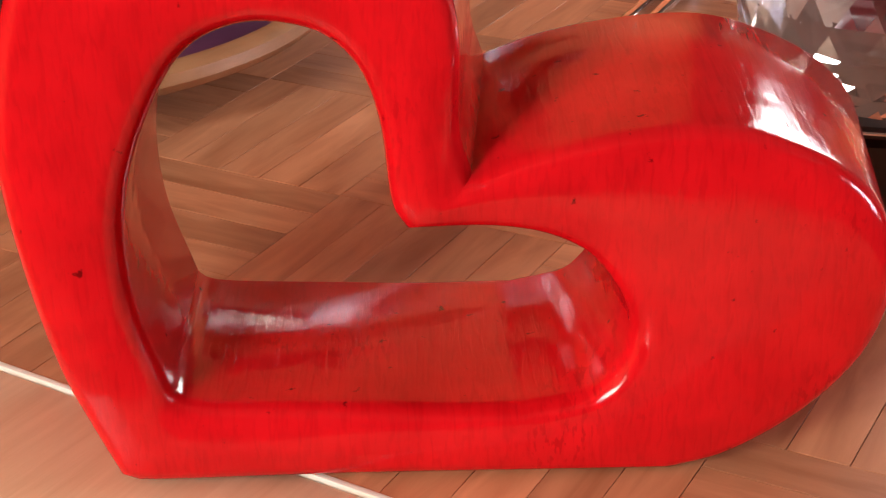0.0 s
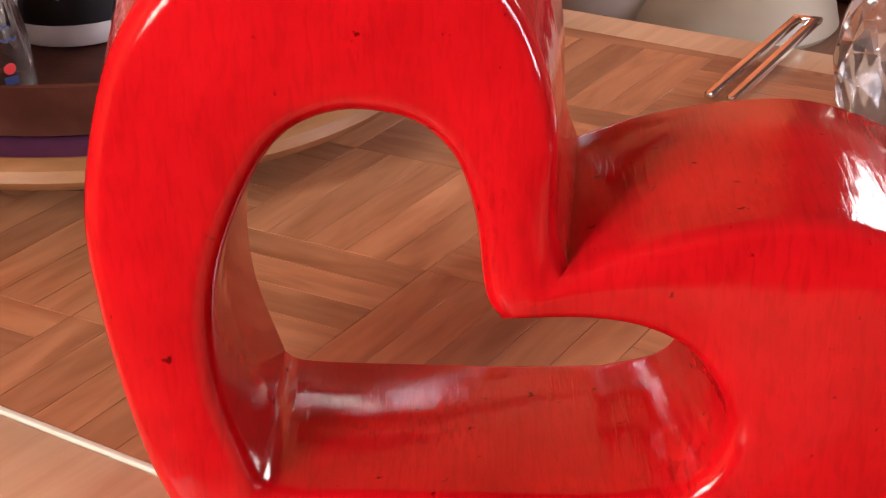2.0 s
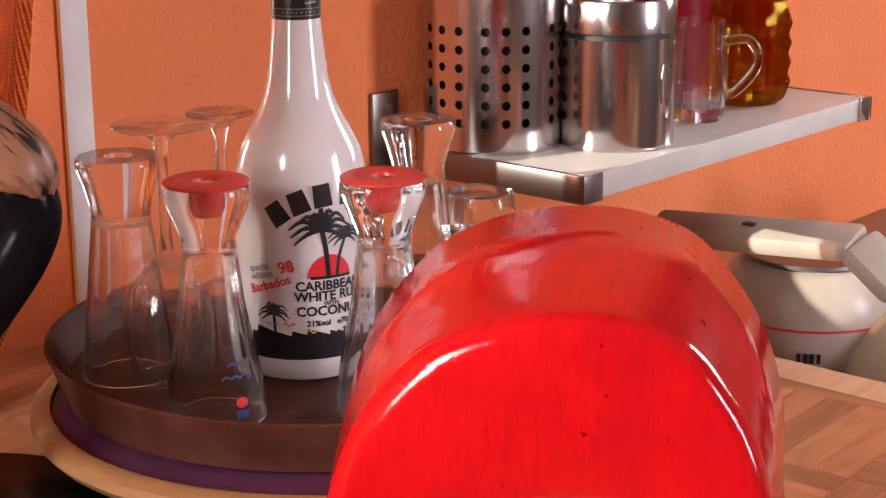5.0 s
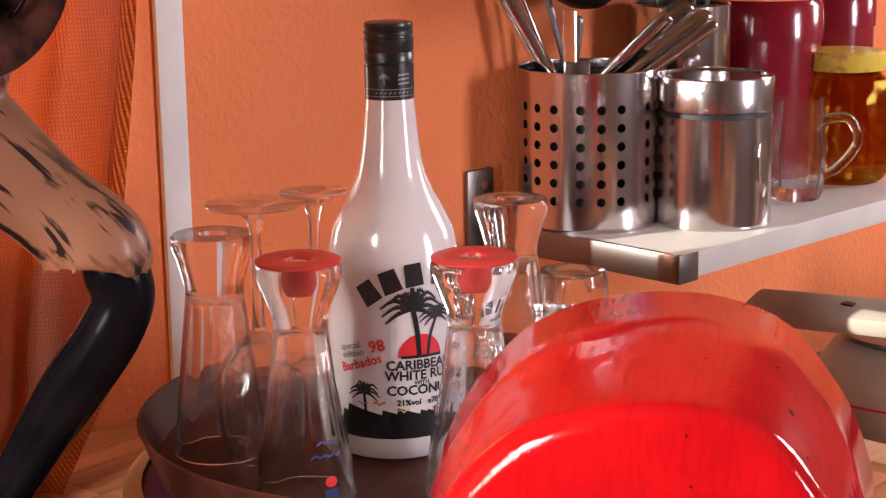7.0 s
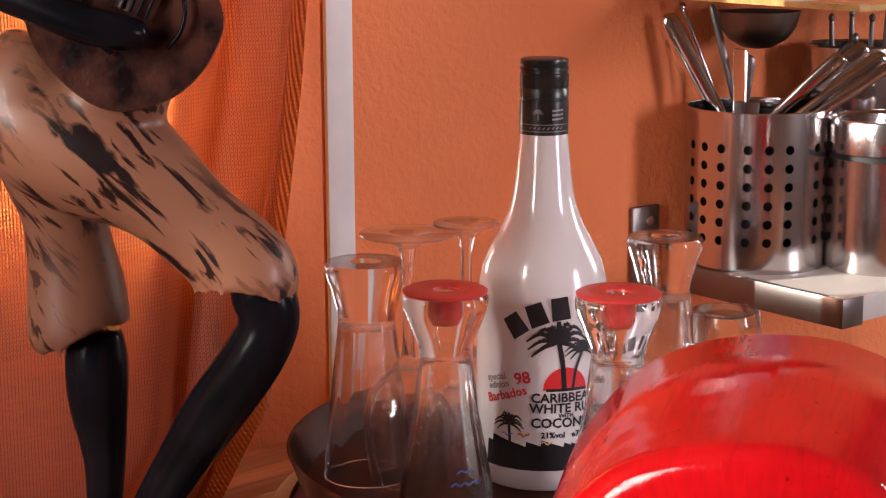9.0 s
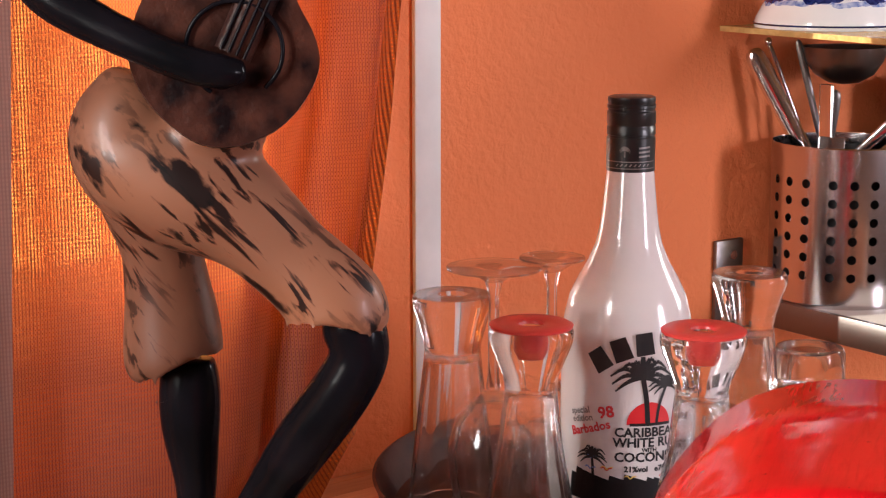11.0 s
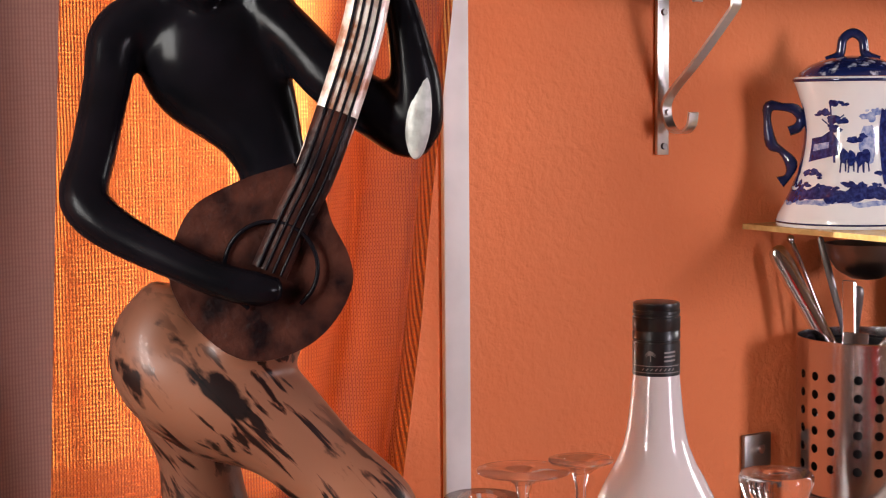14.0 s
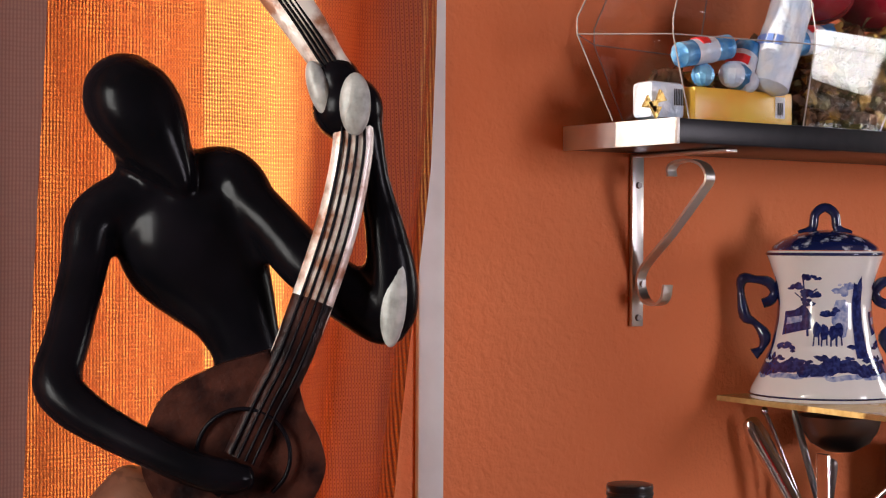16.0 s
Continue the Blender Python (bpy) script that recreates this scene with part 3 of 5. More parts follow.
bottle = thing("bottle", *BOTTLE, TZ, label="white lacquered rum bottle with a black screw cap", category="bottle")
BR = 0.443
part("body", lathe([(0, 0.02), (0.3, 0.02), (0.34, 0.0), (0.40, 0.015), (0.425, 0.06), (0.438, 0.14), (BR, 0.25), (BR, 1.2), (0.437, 1.27), (0.42, 1.38), (0.39, 1.5), (0.332, 1.62), (0.27, 1.73),
                    (0.221, 1.85), (0.198, 1.96), (0.183, 2.07), (0.17, 2.2), (0.158, 2.33), (0.15, 2.36), (0.15, 2.4), (0, 2.4)], 72), BOTTLE_WHITE, bottle)
cap = part("cap", lathe([(0.15, 2.34), (0.160, 2.34), (0.161, 2.52), (0.161, 2.56), (0.155, 2.565), (0.155, 2.575), (0.161, 2.58), (0.161, 2.63), (0.157, 2.635), (0.157, 2.645), (0.161, 2.65),
                         (0.161, 2.73), (0.155, 2.735), (0.155, 2.75), (0.160, 2.755), (0.160, 2.775), (0.155, 2.78), (0.155, 2.79), (0.159, 2.80), (0.155, 2.825), (0.14, 2.83), (0, 2.83)], 60), CAP_BLACK, bottle, "ribbed black screw cap")


def on_round(bm, radius, facing=FACE):
    """Bends a flat print (x across, z up, thickness y) round an upright body."""
    for v in bm.verts:
        a = radians(facing) + v.co.x / radius
        r = radius + 0.004 - v.co.y
        v.co = Vector((r * math.cos(a), r * math.sin(a), v.co.z))
    return bm


def flat_shape(outline, cut=0.06):
    """A thin print from an outline of (x, z), cut fine enough to be bent."""
    bm = bmesh.new()
    bm.faces.new([bm.verts.new((x, 0, z)) for x, z in outline])
    bmesh.ops.triangulate(bm, faces=bm.faces)
    for _ in range(3):
        long = [e for e in bm.edges if e.calc_length() > cut]
        if long:
            bmesh.ops.subdivide_edges(bm, edges=long, cuts=1)
            bmesh.ops.triangulate(bm, faces=[f for f in bm.faces if len(f.verts) > 3])
    return bm


def strokes(lines, bm=None):
    """Thin print from strokes (x0, z0, x1, z1, width)."""
    for x0, z0, x1, z1, w in lines:
        d = Vector((x1 - x0, z1 - z0)).normalized()
        p = Vector((-d.y, d.x)) * w / 2
        bm = merge(bm, flat_shape([(x0 - p.x, z0 - p.y), (x1 - p.x, z1 - p.y), (x1 + p.x, z1 + p.y), (x0 + p.x, z0 + p.y)]))
    return bm


def lettering(text, size, x, z, turn=0.0):
    """Flat letters in the built-in font, centred at x, standing on z."""
    cu = bpy.data.curves.new("letters", "FONT")
    cu.body, cu.size, cu.align_x, cu.resolution_u, cu.offset = text, size, "CENTER", 2, size * 0.028
    tmp = bpy.data.objects.new("letters", cu)
    me = bpy.data.meshes.new_from_object(tmp)
    bm = bmesh.new()
    bm.from_mesh(me)
    c, s = math.cos(radians(turn)), math.sin(radians(turn))
    for v in bm.verts:
        v.co = Vector((x + c * v.co.x - s * v.co.y, 0, z + s * v.co.x + c * v.co.y))
    bpy.data.objects.remove(tmp)
    bpy.data.meshes.remove(me)
    bpy.data.curves.remove(cu)
    return bm


def palm(x, z, height, lean, size, rnd):
    """A palm tree in silhouette: stem and drooping fronds."""
    bm = None
    stem = spline([(x, z), (x + lean * 0.3, z + height * 0.5), (x + lean, z + height)], 4)
    for a, b in zip(stem, stem[1:]):
        bm = strokes([(a[0], a[1], b[0], b[1], size * 0.16)], bm)
    top = stem[-1]
    for k in range(11):
        ang = radians(-35 + 250 * k / 10)
        ln = size * rnd.uniform(0.8, 1.05)
        pts = spline([(top[0], top[1]), (top[0] + math.cos(ang) * ln * 0.55, top[1] + math.sin(ang) * ln * 0.5 + 0.10 * size), (top[0] + math.cos(ang) * ln, top[1] + math.sin(ang) * ln * 0.55 - 0.18 * size)], 4)
        for m, (a, b) in enumerate(zip(pts, pts[1:])):
            bm = strokes([(a[0], a[1], b[0], b[1], size * (0.2 - 0.02 * m))], bm)
    return bm


rnd = random.Random(5)
# the arched name: six dark blocks, not lettered
for k in range(6):
    a = radians(90 + 35 - 14.0 * k)
    cx, cz = 0.19 + 0.65 * math.cos(a), 0.61 + 0.65 * math.sin(a)
    t = a - math.pi / 2
    ex, ez = Vector((math.cos(t), math.sin(t))), Vector((-math.sin(t), math.cos(t)))
    half = 0.062 if k not in (3,) else 0.03
    pts = [Vector((cx, cz)) + ex * px + ez * pz for px, pz in ((-half, -0.075), (half, -0.075), (half * 0.9, 0.075), (-half * 0.9, 0.075))]
    part("name_block", on_round(flat_shape([tuple(p) for p in pts]), BR), PRINT_BLACK, bottle)
disc = [(0.15 + 0.15 * math.cos(radians(a)), 0.715 + 0.15 * math.sin(radians(a))) for a in range(0, 181, 12)]
part("printed_sun", on_round(flat_shape(disc), BR), PRINT_RED, bottle, "red half sun print")
part("printed_palm", on_round(palm(0.14, 0.725, 0.32, -0.04, 0.21, rnd), BR + 0.002), PRINT_BLACK, bottle, "black palm print")
part("printed_palm", on_round(palm(0.2, 0.725, 0.25, 0.07, 0.13, rnd), BR + 0.002), PRINT_BLACK, bottle, "black palm print")
part("printed_ground", on_round(strokes([(0.02, 0.715, 0.30, 0.715, 0.02)]), BR + 0.002), PRINT_BLACK, bottle)
for text, size, z in (("CARIBBEAN", 0.088, 0.632), ("WHITE RUM", 0.088, 0.562), ("WITH", 0.040, 0.527), ("COCONUT", 0.090, 0.462)):
    part("printed_words", on_round(lettering(text, size, 0.155, z), BR), PRINT_BLACK, bottle)
part("printed_words", on_round(lettering("21%vol   e70cl", 0.055, 0.15, 0.392), BR), PRINT_BLACK, bottle)
part("printed_words", on_round(lettering("special", 0.062, -0.33, 0.755, 14), BR), PRINT_GREY, bottle)
part("printed_words", on_round(lettering("edition", 0.062, -0.31, 0.705, 14), BR), PRINT_GREY, bottle)
part("printed_words", on_round(lettering("98", 0.11, -0.13, 0.755, 12), BR), PRINT_RED, bottle)
part("printed_words", on_round(lettering("Barbados", 0.084, -0.25, 0.64, 18), BR), PRINT_RED, bottle)
crowd = [(-0.42, 0.165), (0.62, 0.165)]
x = 0.62
while x > -0.42:
    crowd.append((x, 0.205 + rnd.uniform(0, 0.02)))
    crowd.append((x - 0.016, 0.215 + rnd.uniform(0.0, 0.05)))
    crowd.append((x - 0.026, 0.215 + rnd.uniform(0.06, 0.17)))
    crowd.append((x - 0.036, 0.205 + rnd.uniform(0.0, 0.05)))
    x -= 0.05
part("printed_crowd", on_round(flat_shape(crowd, 0.09), BR), PRINT_BLACK, bottle, "black crowd of leaves print")
part("printed_palm", on_round(palm(-0.22, 0.28, 0.2, -0.01, 0.12, rnd), BR), PRINT_BLACK, bottle, "black palm print")
for k in range(9):
    x, z = rnd.uniform(-0.4, 0.4), rnd.uniform(0.34, 0.5)
    if -0.05 < x < 0.35:
        z = rnd.uniform(0.34, 0.375)
    w = [(x + 0.02 * i, z + 0.012 * math.sin(2.2 * i), x + 0.02 * (i + 1), z + 0.012 * math.sin(2.2 * (i + 1)), 0.009) for i in range(4)]
    part("streamer", on_round(strokes(w), BR), (PRINT_RED, PRINT_BLUE, PRINT_YELLOW)[k % 3], bottle)
part("cap_emblem", on_round(palm(-0.04, 2.44, 0.05, 0, 0.04, rnd), 0.161), PRINT_GREY, bottle)
part("cap_line", on_round(strokes([(-0.2, 2.41, 0.2, 2.41, 0.006), (-0.2, 2.365, 0.2, 2.365, 0.006)] + [(-0.1 + 0.03 * k, 2.38, -0.085 + 0.03 * k, 2.395, 0.008) for k in range(8)]), 0.161), PRINT_GREY, bottle)
for k in range(3):
    part("cap_bar", on_round(strokes([(0.05, 2.5 - 0.028 * k, 0.135, 2.505 - 0.028 * k, 0.012)]), 0.161), PRINT_GREY, bottle)

# ---- glasses on the tray ----
RED_RUBBER = mottled("red_plastic", (0.55, 0.03, 0.03), (0.62, 0.06, 0.05), 40, 0.35)


def beer_glass(name, x, y, h, foot, waist, mouth, red, label, group):
    """An upturned heavy-footed glass: mouth down, thick foot on top."""
    g = thing(name, x, y, TZ, label=label, category="glass", group=group)
    w = 0.03
    bowl = lathe([(0, h * 0.725), (waist * 0.6, h * 0.72), (waist - w, h * 0.695), (waist * 1.25 - w, h * 0.5), (mouth * 0.93 - w, h * 0.2), (mouth - w, 0.004), (mouth - w * 0.5, 0.0), (mouth, 0.004), (mouth * 0.93, h * 0.2),
                        (waist * 1.25, h * 0.5), (waist * 1.02, h * 0.72), (waist, h * 0.745), (waist * 1.06, h * 0.79), (foot * 0.9, h * 0.9), (foot * 0.99, h * 0.95), (foot, h * 0.985), (foot * 0.95, h), (0.1, h), (0.09, h - 0.03), (0, h - 0.05)], 60)
    for v in bowl.verts:  # shallow upright flutes below the waist
        deep = 0.045 * min(1.0, max(0.0, (h * 0.70 - v.co.z) / (h * 0.1))) * min(1.0, v.co.z / (h * 0.15))
        k = 1 - deep * (0.5 + 0.5 * math.cos(10 * math.atan2(v.co.y, v.co.x)))
        v.co.x, v.co.y = v.co.x * k, v.co.y * k
    part("bowl", bowl, CLEAR, g)
    if red:
        part("red_foot_disc", lathe([(0.075, h + 0.003), (foot * 0.97, h + 0.003), (foot * 0.985, h + 0.018), (foot * 0.9, h + 0.03), (0.1, h + 0.03), (0.08, h + 0.02), (0.075, h + 0.003)], 40), RED_RUBBER, g, "red plastic disc with a hole")
        part("red_plug", lathe([(0, h - 0.17), (0.05, h - 0.16), (0.072, h - 0.11), (0.074, h - 0.045), (0.06, h - 0.04), (0, h - 0.06)], 24), RED_RUBBER, g, "red plastic plug")
    return g


H = 2.06 - TZ
beer_glass("beer_glass", 0.46, 1.27, H, 0.275, 0.19, 0.31, False, "clear beer glass upturned on the tray", "glasses on the tray")
gb = beer_glass("beer_glass", 0.32, 0.24, H - 0.01, 0.268, 0.165, 0.315, True, "clear upturned glass with a red disc under its foot", "glasses on the tray")
beer_glass("beer_glass", 1.09, -0.49, H - 0.01, 0.268, 0.165, 0.315, True, "clear upturned glass with a red disc under its foot", "glasses on the tray")
beer_glass("beer_glass", 2.62, 0.62, H, 0.272, 0.185, 0.31, False, "clear beer glass upturned on the tray", "glasses on the tray")


def glass_print():
    """A small printed badge and scrawl on the flank of one glass."""
    a = radians(FACE + 32)

    def on_flank(bm, dz=0.0):
        for v in bm.verts:
            ang = a + v.co.x / 0.29
            r = 0.318 - 0.024 * (v.co.z / 0.3)
            v.co = Vector((r * math.cos(ang), r * math.sin(ang), v.co.z))
        return bm
    part("badge", on_flank(flat_shape([(0.04 * math.cos(k), 0.165 + 0.034 * math.sin(k)) for k in np.linspace(0, 6.0, 14)])), PRINT_RED, gb, "red and white printed badge")
    part("badge_foot", on_flank(flat_shape([(-0.04, 0.07), (0.04, 0.07), (0.044, 0.12), (-0.044, 0.12)])), PRINT_NAVY, gb, "navy printed bar")
    part("scrawl", on_flank(strokes([(-0.12 + 0.03 * k, 0.32 + 0.02 * (k % 2), -0.09 + 0.03 * k, 0.32 + 0.02 * ((k + 1) % 2), 0.012) for k in range(7)] + [(-0.08 + 0.03 * k, 0.40 + 0.02 * (k % 2), -0.05 + 0.03 * k, 0.40 + 0.02 * ((k + 1) % 2), 0.012) for k in range(4)])), PRINT_NAVY, gb, "navy printed bars")


glass_print()
tum = thing("tumbler", 2.98, 0.35, TZ, label="small thick clear tumbler upturned on the tray", category="glass", group="glasses on the tray")
part("bowl", lathe([(0, 0.68), (0.18, 0.66), (0.225, 0.6), (0.27, 0.1), (0.285, 0.0), (0.31, 0.0), (0.30, 0.1), (0.262, 0.8), (0.255, 0.9), (0.24, 0.935), (0.2, 0.94), (0.16, 0.9), (0, 0.89)], 16), CLEAR, tum)


def wine_glass(x, y, h, foot, label):
    g = thing("wine_glass", x, y, TZ, label=label, category="glass", group="glasses on the tray")
    part("bowl", lathe([(0, 0.79), (0.12, 0.75), (0.245, 0.63), (0.295, 0.45), (0.285, 0.25), (0.246, 0), (0.26, 0), (0.3, 0.25), (0.31, 0.45), (0.26, 0.65), (0.14, 0.78), (0.06, 0.84), (0, 0.85)], 40), CLEAR, g)
    part("stem", lathe([(0, 0.852), (0.05, 0.852), (0.038, 0.95), (0.036, h - 0.2), (0.06, h - 0.1), (0, h - 0.1)], 20), CLEAR, g)
    part("foot", lathe([(0, h - 0.098), (0.065, h - 0.098), (0.15, h - 0.04), (foot, h - 0.012), (foot, h), (0, h - 0.01)], 48), CLEAR, g)


wine_glass(0.62, 1.02, 2.27 - TZ, 0.318, "clear wine glass standing upside down with a wide foot")
wine_glass(1.12, 1.02, 2.28 - TZ, 0.225, "clear wine glass standing upside down")

# ---- shelves and their things ----
SHELF_WHITE = mottled("white_shelf_laminate", (0.64, 0.60, 0.56), (0.58, 0.54, 0.5), 20, 0.3)
STEEL = brushed("brushed_steel", (0.60, 0.56, 0.56), 0.16)
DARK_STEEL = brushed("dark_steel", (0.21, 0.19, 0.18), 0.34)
CHROME = mottled("chrome", (0.75, 0.74, 0.73), (0.68, 0.67, 0.66), 80, 0.1, 1.0)
BLACK_PLASTIC = mottled("black_plastic", (0.015, 0.015, 0.016), (0.03, 0.03, 0.03), 60, 0.4)
SHELF_DARK = mottled("black_shelf_edge", (0.008, 0.008, 0.011), (0.016, 0.015, 0.018), 40, 0.3, Specular_IOR_Level=0.2)
DARK_WOOD = wood("dark_board_wood", (0.42, 0.26, 0.09), (0.58, 0.38, 0.15), rough=0.22)
SZ = 1.005
low = thing("wall_shelf", 5.565, WALL_Y, 0, label="white wall shelf with brushed steel end caps", category="shelf", group="wall shelves")
part("board", box(0.06, 5.2, -2.36, -0.004, 0.77, SZ, 0.012), SHELF_WHITE, low)
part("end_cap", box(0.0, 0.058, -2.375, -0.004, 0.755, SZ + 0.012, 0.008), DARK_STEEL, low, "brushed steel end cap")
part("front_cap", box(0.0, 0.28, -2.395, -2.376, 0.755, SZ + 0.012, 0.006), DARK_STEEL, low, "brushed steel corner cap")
part("end_cap", box(5.2, 5.26, -2.395, -0.004, 0.755, SZ + 0.012, 0.008), STEEL, low, "brushed steel end cap")
part("front_cap", box(5.02, 5.198, -2.395, -2.364, 0.755, SZ + 0.012, 0.006), STEEL, low, "brushed steel corner cap")
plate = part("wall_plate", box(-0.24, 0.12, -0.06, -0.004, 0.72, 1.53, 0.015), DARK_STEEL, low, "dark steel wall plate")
part("screw", tube([(-0.03, -0.06, 1.38, 0.05), (-0.03, -0.085, 1.38, 0.045)], 16, 2), STEEL, plate)
# steel coloured nearly white, to carry the glare of the sun on the cap
CAP_SUNLIT = mottled("sun_whitened_steel_cap", (0.80, 0.77, 0.74), (0.72, 0.69, 0.66), 40, 0.35, 0.1)
up = thing("wall_shelf", 3.405, WALL_Y, 0, label="black wall shelf with a steel end cap", category="shelf", group="wall shelves")
part("board", box(0.03, 7.0, -1.48, -0.004, 5.86, 6.065, 0.012), SHELF_DARK, up)
part("end_cap", box(0.0, 0.028, -1.49, -0.004, 5.852, 6.07, 0.006), CAP_SUNLIT, up, "brushed steel end cap")
mid = tagged(part("shelf_board", slab([(5.33, WALL_Y - 0.004), (5.05, 0.9), (10.3, 0.9), (10.3, WALL_Y - 0.004)], 3.53, 3.58), DARK_WOOD), "thin glossy brown wooden board on the wall", "shelf")


def ribbon(points, width, thick, n=6):
    """A bent metal strip in the y-z plane, its width along x."""
    c = spline(points, n)
    bm = bmesh.new()
    rings = []
    for i, p in enumerate(c):
        a, b = c[max(i - 1, 0)], c[min(i + 1, len(c) - 1)]
        d = Vector((b[0] - a[0], b[1] - a[1])).normalized()
        nrm = Vector((-d.y, d.x)) * thick / 2
        rings.append([bm.verts.new((sx * width / 2, p[0] + s * nrm.x, p[1] + s * nrm.y)) for sx, s in ((-1, -1), (1, -1), (1, 1), (-1, 1))])
    for a, b in zip(rings, rings[1:]):
        for k in range(4):
            bm.faces.new((a[k], a[(k + 1) % 4], b[(k + 1) % 4], b[k]))
    bm.faces.new(rings[0][::-1])
    bm.faces.new(rings[-1])
    return bm


ALU = brushed("satin_aluminium", (0.66, 0.63, 0.60), 0.34)
br = thing("shelf_bracket", 4.27, WALL_Y, 0.035, label="satin metal scroll bracket screwed under the shelf", category="bracket")
bar_ = part("wall_bar", box(-0.07, 0.07, -0.05, -0.004, 4.23, 5.815, 0.008), ALU, br)
part("arm_bar", box(-0.07, 0.07, -1.25, -0.052, 5.785, 5.815, 0.006), ALU, br)
part("scroll", ribbon([(-0.50, 5.60), (-0.49, 5.67), (-0.56, 5.72), (-0.74, 5.735), (-0.92, 5.68), (-0.98, 5.56), (-0.88, 5.44), (-0.5, 5.08), (-0.15, 4.78), (-0.09, 4.62), (-0.17, 4.47), (-0.32, 4.44), (-0.42, 4.5), (-0.45, 4.62)], 0.11, 0.025), ALU, br)
for z in (5.53, 4.31):
    part("screw", tube([(0, -0.05, z, 0.032), (0, -0.075, z, 0.028)], 14, 2), DARK_STEEL, bar_)
part("bolt", tube([(0, -0.07, 4.62, 0.03), (0, -0.13, 4.62, 0.026)], 14, 2), ALU, br)


def cut(ob, cutter):
    """Takes the cutter out of the mesh of ob."""
    md = ob.modifiers.new("holes", "BOOLEAN")
    md.operation, md.object, md.solver = "DIFFERENCE", cutter, "EXACT"
    bpy.context.view_layer.update()
    me = bpy.data.meshes.new_from_object(ob.evaluated_get(bpy.context.evaluated_depsgraph_get()))
    ob.modifiers.clear()
    bm = bmesh.new()
    bm.from_mesh(me)
    for e in bm.edges:
        e.smooth = not (len(e.link_faces) == 2 and e.calc_face_angle(0) > radians(35))
    bm.to_mesh(me)
    bm.free()
    old = ob.data
    ob.data = me
    bpy.data.meshes.remove(old)
    data = cutter.data
    bpy.data.objects.remove(cutter)
    bpy.data.meshes.remove(data)


def strip(p0, p1, width, thick, facing=(-0.7, -0.7, 0)):
    """A flat straight bar between two points."""
    a, b = Vector(p0), Vector(p1)
    d = (b - a).normalized()
    f = Vector(facing)
    f = (f - d * f.dot(d)).normalized()
    s = d.cross(f)
    bm = box(-width / 2, width / 2, -thick / 2, thick / 2, 0, (b - a).length, min(thick, width) * 0.3)
    m = Matrix((s, f, d)).transposed().to_4x4()
    m.translation = a
    bmesh.ops.transform(bm, matrix=m, verts=bm.verts)
    return bm


CA = (6.28, 2.99)
can = thing("utensil_holder", *CA, SZ, label="brushed steel utensil holder pierced with rows of holes", category="utensil holder")
CR, CH = 0.675, 1.5
wall_ = part("body", lathe([(0, 0.0), (CR - 0.008, 0.0), (CR, 0.02), *[(CR, 0.04 + 0.0575 * k) for k in range(25)], (CR, CH - 0.01), (CR - 0.008, CH), (CR - 0.008, CH), (CR - 0.010, CH - 0.02), *[(CR - 0.010, CH - 0.08 - 0.0575 * k) for k in range(24)], (CR - 0.010, 0.03), (0, 0.03)], 96), STEEL, can)
drill = None
face = math.degrees(math.atan2(-7.6 - CA[1], -6.1 - CA[0]))
for group in range(6):
    for col in range(3):
        a = radians(face + 10 + 61 * group + 16.5 * (col - 1))
        for row in range(6):
            z = 1.16 - 0.172 * row
            c, s = math.cos(a), math.sin(a)
            drill = tube([(c * (CR - 0.08), s * (CR - 0.08), z, 0.043), (c * (CR + 0.08), s * (CR + 0.08), z, 0.043)], 14, 1, bm=drill)
tool = part("drill", drill, STEEL)
tool.matrix_basis = can.matrix_basis.copy()
cut(wall_, tool)
part("inner_liner", lathe([(0, 0.06), (CR - 0.1, 0.06), (CR - 0.1, CH - 0.1), (CR - 0.11, CH - 0.1), (CR - 0.11, 0.07), (0, 0.07)], 40), BLACK_PLASTIC, can, "dark inner liner")

RIGHT = Vector((0.72, -0.69, 0))
AHEAD = Vector((0.69, 0.72, 0))


def lean(base, u0, w0, z0, u1, w1, z1):
    """Two points given across (u), behind (w) and up (z) of a base, as seen from the room."""
    o = Vector((*base, 0))
    return (o + RIGHT * u0 + AHEAD * w0 + Vector((0, 0, z0)), o + RIGHT * u1 + AHEAD * w1 + Vector((0, 0, z1)))


def utensil(name, base, u0, w0, z0, u1, w1, z1, wide, thick, label, mat, head=None):
    a, b = lean(base, u0, w0, z0, u1, w1, z1)
    t = thing(name, a.x, a.y, a.z, label=label, category="utensil", group="kitchen utensils")
    d = b - a
    part("handle", tube([(*(d * f), wide / 2 * k) for f, k in ((0, 0.5), (0.01, 0.8), (0.4, 0.75), (0.75, 0.95), (0.93, 1.05), (0.985, 0.85), (1.0, 0.3))], 14, 3, thick / wide, AHEAD), mat, t)
    if head == "ladle":
        part("bowl", lathe([(0, 0), (0.14, 0.02), (0.28, 0.1), (0.36, 0.22), (0.40, 0.36), (0.385, 0.36), (0.34, 0.22), (0.26, 0.12), (0.12, 0.04), (0, 0.03)], 40, tuple((b - a + RIGHT * 0.44)[:2])), DARK_STEEL, t, "round dark steel ladle bowl").location.z = (b.z - a.z - 0.42) * DM
    if head == "end":
        part("end_hook", ball(*(b - a), wide * 0.75, wide * 0.6, wide * 0.9), mat, t)
    return t


